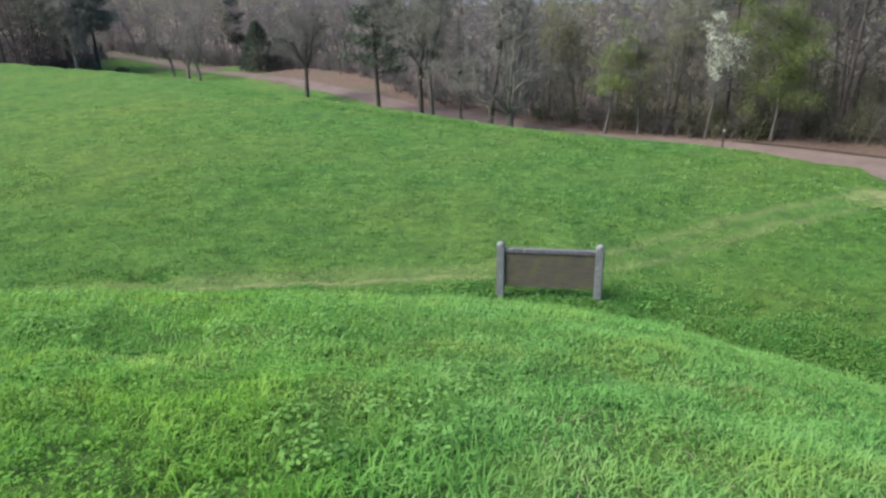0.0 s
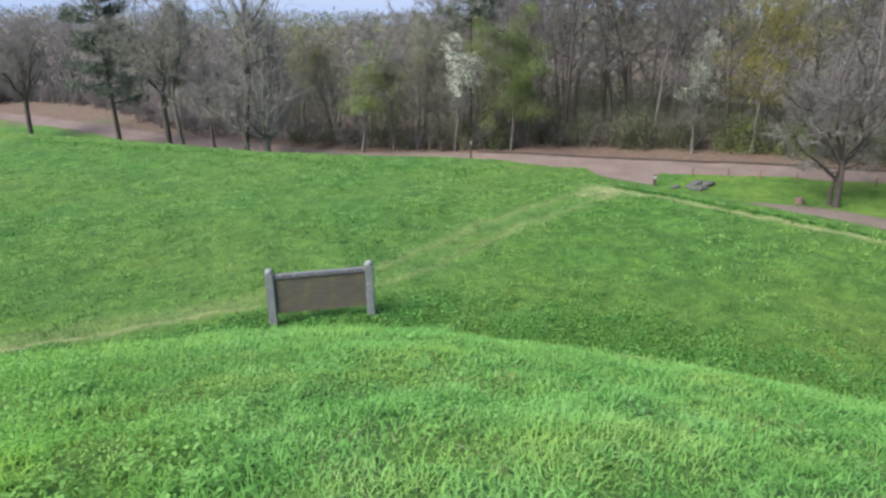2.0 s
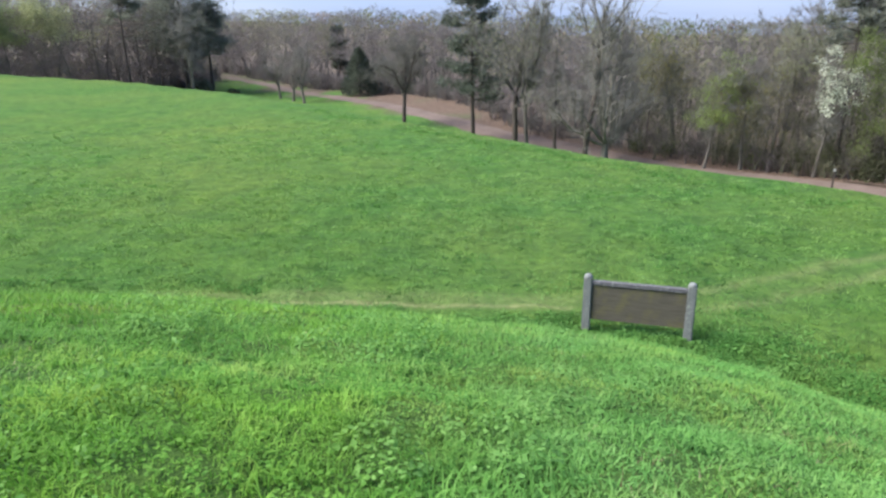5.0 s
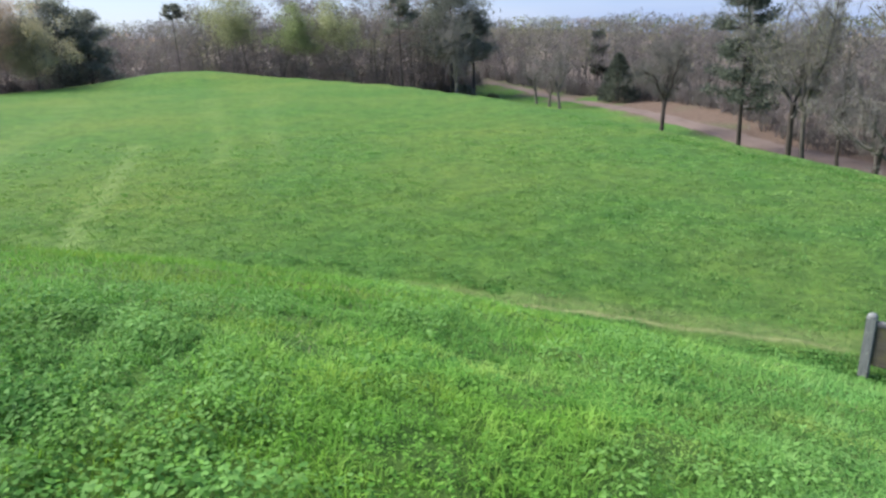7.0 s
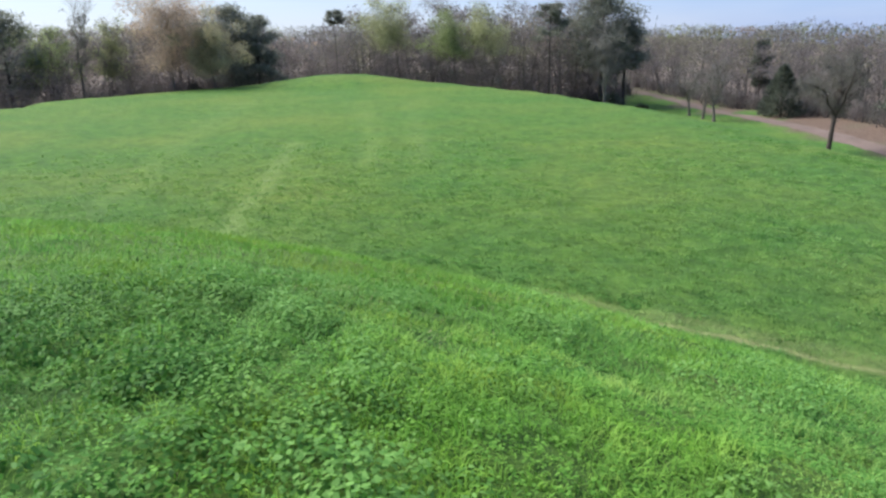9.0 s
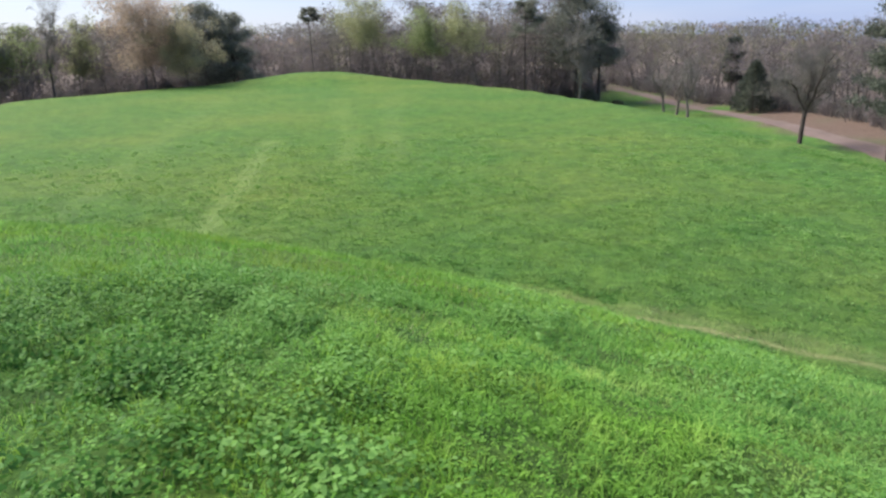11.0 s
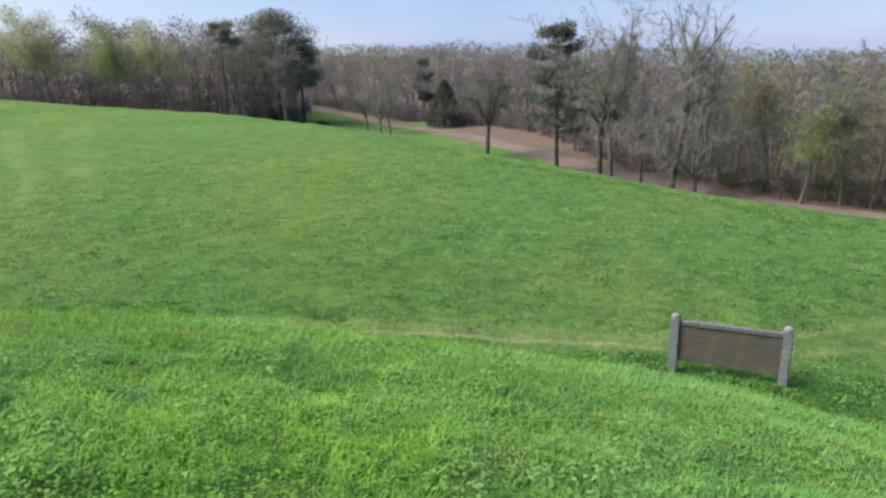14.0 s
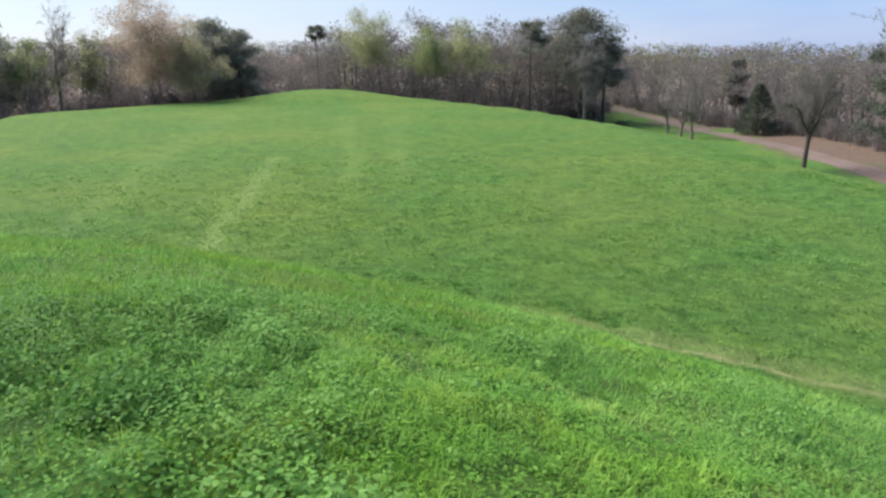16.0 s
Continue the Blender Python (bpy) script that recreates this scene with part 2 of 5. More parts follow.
BUD_GOLD = leafy_material("golden_buds", (0.125, 0.112, 0.036), (0.225, 0.208, 0.07), (0.33, 0.31, 0.125), 0.5)
BUD_RUST = leafy_material("rusty_buds", (0.257, 0.192, 0.14), (0.392, 0.308, 0.23), (0.52, 0.429, 0.331), 0.55)
BUD_KHAKI = leafy_material("khaki_buds", (0.224, 0.204, 0.119), (0.343, 0.319, 0.196), (0.476, 0.448, 0.287), 0.55)
BLOSSOM = leafy_material("white_blossom", (0.36, 0.4, 0.28), (0.6, 0.63, 0.5), (0.8, 0.82, 0.72), 0.25)
BLOSSOM_FAINT = leafy_material("greenish_blossom", (0.2, 0.27, 0.14), (0.36, 0.43, 0.27), (0.58, 0.62, 0.5), 0.3)
OLIVE = leafy_material("olive_leaves", (0.045, 0.05, 0.026), (0.085, 0.091, 0.05), (0.148, 0.155, 0.087), 0.3)
POST_WOOD = wood_material("weathered_post", (0.11, 0.118, 0.118), (0.225, 0.235, 0.235))
RAIL_WOOD = wood_material("weathered_rail", (0.075, 0.072, 0.083), (0.135, 0.13, 0.145))
PANEL_WOOD = wood_material("brown_panel", (0.068, 0.06, 0.047), (0.115, 0.102, 0.082), (0.135, 0.125, 0.05))
STONE = plain_material("grey_stone", (0.068, 0.069, 0.063))
WHITE_PAINT = plain_material("white_paint", (0.27, 0.27, 0.25), 0.5, 0.08)
DARK_POST = plain_material("dark_post", (0.05, 0.04, 0.035))
BROWN_POST = plain_material("brown_post", (0.13, 0.09, 0.06))
STUMP = plain_material("reddish_stump", (0.12, 0.08, 0.06))


# ---- mesh helpers ----
def mesh(name, verts, faces, mats, tint=None, index=None, smooth=False, extra=None):
    """A mesh from arrays of triangles or quads."""
    verts, faces = np.asarray(verts, np.float32), np.asarray(faces, np.int32)
    me = bpy.data.meshes.new(name)
    k = faces.shape[1]
    me.vertices.add(len(verts))
    me.vertices.foreach_set("co", verts.ravel())
    me.loops.add(faces.size)
    me.loops.foreach_set("vertex_index", faces.ravel())
    me.polygons.add(len(faces))
    me.polygons.foreach_set("loop_start", np.arange(0, faces.size, k, dtype=np.int32))
    me.polygons.foreach_set("loop_total", np.full(len(faces), k, np.int32))
    if index is not None:
        me.polygons.foreach_set("material_index", np.asarray(index, np.int32))
    if smooth:
        me.polygons.foreach_set("use_smooth", np.ones(len(faces), bool))
    for m in mats:
        me.materials.append(m)
    for key, values in {**({} if tint is None else {"tint": tint}), **(extra or {})}.items():
        a = me.attributes.new(key, "FLOAT", "POINT")
        a.data.foreach_set("value", np.asarray(values, np.float32))
    me.update()
    me.validate()
    return me


def part(name, bm, mat, parent, label=""):
    """Links a bmesh as one part of a thing."""
    me = bpy.data.meshes.new(name)
    bm.to_mesh(me)
    bm.free()
    me.materials.append(mat)
    ob = new(name, me)
    ob.parent = parent
    return tagged(ob, label)


def mesh_part(name, me, parent, label=""):
    ob = new(name, me)
    ob.parent = parent
    return tagged(ob, label)


def box(sx, sy, sz, at=(0, 0, 0), bevel=0.01):
    bm = bmesh.new()
    bmesh.ops.create_cube(bm, size=1, matrix=Matrix.Translation(at) @ Matrix.Diagonal((sx, sy, sz, 1)))
    if bevel:
        bmesh.ops.bevel(bm, geom=bm.edges[:], offset=bevel, segments=2, affect="EDGES")
    return bm


# ---- lattice noise for the lie of the land and the sward ----
_table = np.random.RandomState(7).rand(256, 256)


def lattice(x, y, size):
    """Smooth noise from 0 to 1 with features of that many metres: two octaves, turned so that no rows show."""
    x, y = np.asarray(x, float), np.asarray(y, float)
    total = 0.0
    for k, (share, scale) in enumerate(((0.68, size), (0.32, size * 0.43))):
        c, q = math.cos(1.1 + 2.3 * scale + k), math.sin(1.1 + 2.3 * scale + k)
        u, v = (x * c - y * q) / scale + 17.3 * k, (x * q + y * c) / scale
        i, j = np.floor(u).astype(int), np.floor(v).astype(int)
        fu, fv = u - i, v - j
        fu, fv = fu * fu * (3 - 2 * fu), fv * fv * (3 - 2 * fv)
        t = lambda m, n: _table[m % 256, n % 256]
        low = t(i, j) * (1 - fu) + t(i + 1, j) * fu
        high = t(i, j + 1) * (1 - fu) + t(i + 1, j + 1) * fu
        total = total + share * (low * (1 - fv) + high * fv)
    return np.clip((total - 0.5) * 1.25 + 0.5, 0, 1)


def smooth01(v):
    v = np.clip(v, 0, 1)
    return v * v * (3 - 2 * v)


def to_line(x, y, pts):
    """The distance to an open line of points."""
    best = np.full(np.shape(x), 1e9)
    for (ax, ay), (bx, by) in zip(pts[:-1], pts[1:]):
        dx, dy = bx - ax, by - ay
        s = np.clip(((x - ax) * dx + (y - ay) * dy) / (dx * dx + dy * dy), 0, 1)
        best = np.minimum(best, np.hypot(x - ax - s * dx, y - ay - s * dy))
    return best


def inside(x, y, pts):
    odd = np.zeros(np.shape(x), bool)
    for (ax, ay), (bx, by) in zip(pts, pts[1:] + pts[:1]):
        if ay != by:
            odd ^= ((ay > y) != (by > y)) & (x < (bx - ax) * (y - ay) / (by - ay) + ax)
    return odd


# The great platform's upper edge, anticlockwise from its near corner
EDGE = [(24, -8), (19.6, 9.6), (17.5, 15.1), (15.9, 18.9), (14.5, 21.9), (13.9, 24.0), (11.8, 27.0), (7.7, 29.8), (2.7, 33.6), (-0.8, 36.8),
        (-5.5, 41.2), (-10.9, 46), (-18.8, 53.8), (-29.5, 62.6), (-46.5, 73.6), (-66, 82), (-80, 87), (-91, 83), (-95, 66), (-96, 57),
        (-95.5, 46.5), (-90.5, 34.8), (-84.5, 26.3), (-78, 4), (-55, -35), (18, -38)]
ROAD_LINE = [(-95, 172), (-66, 143), (-51.3, 127), (-39, 113.4), (-29, 103.6), (-17.8, 90), (-9, 78.8), (-5.6, 73.2), (1.4, 65.8), (7.6, 59), (13.4, 54.2),
             (20.8, 49.8), (27.3, 45.0), (32.4, 40.8), (37.4, 36.4), (41.6, 32.0), (47, 26.8), (58, 18), (80, 4)]
TRAIL = [(-9, 14.35), (-7, 14.5), (-4.4, 14.95), (-1.7, 15.05), (1.0, 15.15), (4.5, 15.9), (6.6, 17.15), (8.9, 18.4), (11.6, 19.55), (13.4, 20.3)]
RIM_TRAIL = [(12.6, 20.3), (14.0, 20.3), (15.1, 18.4), (16.6, 14.8), (17.8, 11.9), (18.7, 9.4), (20.6, 3)]
MOW_LINES = [[(-20, 12.5), (-23.3, 15.6), (-29.5, 22), (-37, 29.6)], [(-24.8, 28.1), (-42.5, 47.7), (-58, 66)], [(-27, 26.5), (-36, 35.5), (-55, 53.4)],
             [(-26, 10), (-40, 22), (-66, 46)]]
# How far the foot of the upper mound lies from its crown, by bearing to the left of +y
FOOT = [(-180, 22), (-130, 18), (-90, 14), (-61, 12.5), (-54, 12.2), (-36, 12.2), (-25, 12.6), (-13, 13.3), (-4, 13.65), (3, 13.9), (11, 14.4), (20, 15.0),
        (27, 16), (34, 17.2), (45, 19.2), (54, 22), (62, 25.2), (68, 28), (73, 30.5), (85, 34), (105, 30), (140, 24), (180, 22)]


def bearing(x, y):
    return np.degrees(np.arctan2(-np.asarray(x, float), np.asarray(y, float)))


def foot_at(az):
    return np.interp(az, [a for a, _ in FOOT], [r for _, r in FOOT])


def height(x, y):
    """The height of the ground: upper mound, platform, banks, lower ground and far hills."""
    x, y = np.asarray(x, float), np.asarray(y, float)
    r, az = np.hypot(x, y), bearing(x, y)
    d = to_line(x, y, EDGE + EDGE[:1])
    d = np.where(inside(x, y, EDGE), -d, d)
    far = smooth01((r - 110) / 150)
    low = -5 + far * (-3.2 + 7 * np.sin(np.radians(az)) * (np.cos(np.radians(az)) > 0)) + 0.5 * (lattice(x, y, 23) - 0.5) * smooth01((d - 6) / 20)
    low = low - 0.024 * np.maximum(r - 260, 0) * smooth01((24 - az) / 24) * (np.cos(np.radians(az)) > 0)
    z = low * smooth01((d + 0.1) / 9.0)
    # the small mound at the platform's far end
    z = z + 1.4 * np.exp(-((((x + 81) / 9.5) ** 2 + ((y - 74) / 9.5) ** 2) ** 1.4))
    u = np.clip(r / foot_at(az), 0, 1)
    k = np.interp(az, [-180, 20, 60, 180], [0.7, 0.7, 0.47, 0.5])
    z = z + 4.95 * (1 - k * u - (1 - k) * u * u)
    z = z + 0.12 * (lattice(x, y, 7.0) - 0.5) * smooth01((r - 2) / 6) + (0.05 + 0.09 * (r < foot_at(az))) * (lattice(x + 40, y, 1.3) - 0.5) + (0.02 + 0.06 * (u < 0.97)) * (lattice(x, y + 9, 0.6) - 0.5)
    lumps = 0.11 * (lattice(x + 21, y, 0.75) - 0.5) * (0.4 + lattice(x, y + 33, 4.0)) + 0.05 * (lattice(x, y + 52, 0.45) - 0.5)
    z = z + lumps * (u > 0.99) * (d < -0.6) * smooth01((75 - r) / 20)
    return z


def lime(x, y):
    """How yellow the sward is: most on the sunny shoulder of the mound and the platform below it."""
    az, r = bearing(x, y), np.hypot(x, y)
    near = smooth01((az + 6) / 26) * smooth01((96 - az) / 34) * (0.35 + 0.65 * lattice(x + 3, y + 8, 2.1)) * (r < foot_at(az))
    wide = (0.7 * smooth01((az + 2) / 40) + 0.5 * smooth01((-14 - az) / 20)) * (0.5 + 0.5 * lattice(x, y + 60, 6.0)) * (r >= foot_at(az))
    return np.clip(near + wide, 0, 1)


def at_ground(x, y):
    return float(height(np.array([x]), np.array([y]))[0])


def steps(lo, hi, fine, reach, grow=1.09):
    """Grid lines: fine between lo and hi, and ever wider outside them as far as reach."""
    mid = list(np.arange(lo, hi + fine, fine))
    left, right, s = [lo], [mid[-1]], fine
    while left[-1] > -reach:
        s *= grow
        left.append(left[-1] - s)
        right.append(right[-1] + s)
    return np.array(left[:0:-1] + mid + right[1:])


def build_ground():
    gx, gy = steps(-30, 24, 0.2, 2600, 1.11), steps(-3, 42, 0.2, 2600, 1.11)
    # finer along the footpaths
    gx = np.union1d(gx[(gx < 12.2) | (gx > 19.4)], np.arange(12.2, 19.4, 0.13))
    gy = np.union1d(gy[(gy < 12.6) | (gy > 15.4)], np.arange(12.6, 15.4, 0.11))
    X, Y = np.meshgrid(gx, gy)
    x, y = X.ravel(), Y.ravel()
    z = height(x, y)
    wob = 0.35 * (lattice(x, y, 1.7) - 0.5)
    a = to_line(x, y + wob, TRAIL)
    right = smooth01((x - 0.5) / 3)
    two = (np.exp(-(((a - 0.5) / 0.2) ** 2)) * 0.34 + np.exp(-((a / 0.9) ** 2)) * 0.07) * right + np.exp(-((to_line(x, y - 0.25, TRAIL) / 0.36) ** 2)) * 0.3 * (1 - right)
    lower = [(-13, 12.9), (-11, 13.4)] + [(px, py - 0.2) for px, py in TRAIL if px < 2]
    thread = np.exp(-((to_line(x, y + 0.4 * wob, lower) / 0.13) ** 2)) * (0.62 + 0.38 * lattice(x, y, 1.6)) * (1 - right)
    two = np.maximum(two, thread)
    worn_rim = to_line(x, y, RIM_TRAIL)
    rim = np.maximum(np.exp(-((worn_rim / 0.17) ** 2)), np.exp(-((np.hypot(x - 13.6, y - 20.3) / 0.75) ** 2)) * 0.6)
    mow = sum(np.exp(-((to_line(x, y, line) / (0.5 + 0.1 * k)) ** 2)) * (0.2 if k == 0 else 0.07) for k, line in enumerate(MOW_LINES)) * (0.4 + lattice(x, y, 4))
    worn = np.clip(two + rim, 0, 1)
    az, r = bearing(x, y), np.hypot(x, y)
    front = np.interp(az, [a for a, _, _ in WOODS], [f for _, f, _ in WOODS])
    road = to_line(x, y, ROAD_LINE)
    turn = sorted((float(bearing(px, py)), math.hypot(px, py)) for px, py in ROAD_LINE)
    beyond = r > np.interp(az, [t for t, _ in turn], [q for _, q in turn])
    reach = np.where(beyond, 14.0 - 11.5 * smooth01((az - 12) / 3), 1.0 + 1.6 * smooth01((az + 18) / 8) - 0.5 * smooth01((az - 12) / 4))
    verge = 0.95 * smooth01((reach - road + 3 * (lattice(x, y, 3) - 0.5)) / 2.5) * (r > 42) * (1 - smooth01((r - front - 1) / 4)) * (np.abs(az) < 80)
    green = 0.8 * smooth01((lattice(x, y, 9) - 0.5) / 0.2) * ((az > 2) & (az < 14))
    verge = verge * (1 - 0.7 * green)
    litter = np.maximum(smooth01((r - front + 5) / 5), verge) * ~inside(x, y, EDGE)
    lawn = smooth01((az + 57) / 1.5) * smooth01((-36 - az) / 1.5) * smooth01((r - 43.2) / 0.8) * smooth01((49.9 - r) / 0.6)
    litter = np.where(r > 400, 1, litter * (1 - lawn))
    verge = np.minimum(verge, litter)
    nx = len(gx)
    i = (np.arange(len(gy) - 1)[:, None] * nx + np.arange(nx - 1)[None]).ravel()
    me = mesh("ground", np.stack([x, y, z], 1), np.stack([i, i + 1, i + nx + 1, i + nx], 1), [GROUND], smooth=True, extra={"worn": worn, "litter": litter, "verge": verge, "lime": lime(x, y), "mown": np.clip(4.0 * mow, 0, 1)})
    tagged(new("ground", me), "rolling green turf with worn trails and leaf litter", "ground", kind="structure")


# Where the woods begin and how tall they stand, by bearing
WOODS = [(-180, 70, 15), (-80, 46, 15), (-62, 50, 16), (-54, 57.2, 17), (-48, 58.6, 18), (-39, 59.6, 18), (-30, 58.8, 18), (-24, 57.8, 15), (-19, 57, 10), (-12, 59.8, 9.4),
         (-5, 63, 9.2), (0, 69.6, 9.4), (3, 82, 9.8), (6, 96, 10.2), (10, 108, 10.5), (13, 114, 11), (17, 122, 11), (20, 134, 11.2), (22, 146, 11.2), (24.3, 164, 11), (25.4, 127, 12),
         (27, 123, 15), (32, 116, 16), (40, 121, 16), (46, 126, 15), (49, 128, 11.0), (52.5, 128, 11.0), (57, 117, 13.5), (63, 112.5, 12.8), (69, 106, 12.2), (75, 98, 12), (90, 100, 15), (180, 70, 15)]
# How high the farthest ridge stands over the eye, in degrees, by bearing
RIDGE = [(-80, -0.3), (-30, -0.5), (-19, -0.45), (-10, -0.3), (-2, 0.1), (8, 0.45), (11, 0.55), (13, 0.8), (15.4, 0.42), (19.5, 0.72), (23, 0.5), (30, 0.8), (50, 1.15), (80, 1.3)]


def strip(line, widths, lift, rough=0.0):
    """A ribbon that lies on the ground along a line."""
    pts, w = [], []
    for (ax, ay), (bx, by), wa, wb in zip(line[:-1], line[1:], widths[:-1], widths[1:]):
        n = max(2, int(math.hypot(bx - ax, by - ay) / 1.2))
        for k in range(n):
            pts.append((ax + (bx - ax) * k / n, ay + (by - ay) * k / n))
            w.append(wa + (wb - wa) * k / n)
    p, w = np.array(pts), np.array(w)
    t = np.gradient(p, axis=0)
    for _ in range(3):
        t[1:-1] = (t[:-2] + t[1:-1] + t[2:]) / 3
    t /= np.linalg.norm(t, axis=1)[:, None]
    side = np.stack([-t[:, 1], t[:, 0]], 1)
    across = np.linspace(-1, 1, 9)
    edge = 1 + rough * (lattice(p[:, 0], p[:, 1], 2.2) - 0.5)
    q = p[:, None] + side[:, None] * (w * edge)[:, None, None] * across[None, :, None] / 2
    x, y = q[..., 0].ravel(), q[..., 1].ravel()
    z = height(x, y) + lift - 0.05 * np.tile(across**8, len(p))
    i = (np.arange(len(p) - 1)[:, None] * 9 + np.arange(8)[None]).ravel()
    return np.stack([x, y, z], 1), np.stack([i, i + 1, i + 10, i + 9], 1)


def build_roads():
    widths = [3, 3, 3, 3, 3, 3.2, 3.6, 3.8, 3.6, 3.4, 3.4, 3.8, 4.0, 3.8, 3.8, 3.6, 3.6, 3.6, 3.6]
    v, f = strip(ROAD_LINE, widths, 0.04, 0.3)
    tagged(new("road", mesh("road", v, f, [ROAD], smooth=True)), "dusty pinkish-brown dirt road round the mound", "road", kind="structure")
    # thin near-black ribbon laid along the road's far side
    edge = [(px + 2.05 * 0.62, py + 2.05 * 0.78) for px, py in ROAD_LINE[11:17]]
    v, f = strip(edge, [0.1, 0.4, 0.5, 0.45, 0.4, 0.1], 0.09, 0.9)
    tagged(new("trim", mesh("trim", v, f, [DARK_STRIP], smooth=True)), "thin dark strip between dirt road and leaf bank", "road edge", kind="structure")
    v, f = strip([(29.6, 42.8), (28.8, 40.6), (27.4, 38.2), (26.2, 36.2)], [5.5, 4.4, 3.0, 1.6], 0.05, 0.4)
    tagged(new("pavement", mesh("pavement", v, f, [ROAD], smooth=True)), "bare dirt pull-off beside the road", "pavement", kind="structure")
    v, f = strip([(27.6, 31.6), (30.4, 29.9), (32.6, 27.6), (33.8, 24.6), (33.4, 20.8), (32, 15), (33, 2)], [1.0, 1.8, 2.3, 2.5, 2.6, 2.6, 2.6], 0.05, 0.4)
    tagged(new("pavement", mesh("pavement", v, f, [TRACK], smooth=True)), "grey-brown dirt track below the bank", "pavement", kind="structure")


# ---- trees ----
def tube(points, radii, sides):
    """Vertices and triangles of a tapered tube."""
    p, r = np.array(points, float), np.array(radii, float)
    t = np.gradient(p, axis=0)
    t /= np.linalg.norm(t, axis=1)[:, None] + 1e-9
    ref = np.where(np.abs(t[:, 2:]) > 0.9, [[1.0, 0, 0]], [[0, 0, 1.0]])
    a = np.cross(t, ref)
    a /= np.linalg.norm(a, axis=1)[:, None] + 1e-9
    b = np.cross(t, a)
    ang = np.arange(sides) * 2 * np.pi / sides
    v = p[:, None] + r[:, None, None] * (np.cos(ang)[None, :, None] * a[:, None] + np.sin(ang)[None, :, None] * b[:, None])
    f = []
    for i in range(len(p) - 1):
        for k in range(sides):
            q, w = i * sides + k, i * sides + (k + 1) % sides
            f += [(q, w, w + sides), (q, w + sides, q + sides)]
    return v.reshape(-1, 3), np.array(f)


def joined(pieces):
    vs, fs, n = [], [], 0
    for v, f in pieces:
        vs.append(v)
        fs.append(f + n)
        n += len(v)
    return np.concatenate(vs), np.concatenate(fs)


def unit(v):
    return v / (np.linalg.norm(v, axis=-1, keepdims=True) + 1e-9)


def slivers(rng, base, way, length, width):
    """Thin triangles, one for each base point: twigs, needles, blades of leaf."""
    n = len(base)
    side = unit(np.cross(way, rng.normal(size=(n, 3)))) * np.reshape(width, (-1, 1)) / 2
    v = np.stack([base - side, base + side, base + way * np.reshape(length, (-1, 1))], 1).reshape(-1, 3)
    return v, np.arange(3 * n).reshape(-1, 3)


def flakes(rng, base, size, flat=0.0):
    """Small leaf-shaped triangles, turned every way, round the given points."""
    n = len(base)
    a = unit(rng.normal(size=(n, 3)))
    b = unit(np.cross(a, rng.normal(size=(n, 3))))
    a[:, 2] *= 1 - flat
    b[:, 2] *= 1 - flat
    s = np.reshape(size, (-1, 1))
    v = np.stack([base - a * s * 0.5, base + a * s * 0.5, base + b * s * 0.8], 1).reshape(-1, 3)
    return v, np.arange(3 * n).reshape(-1, 3)


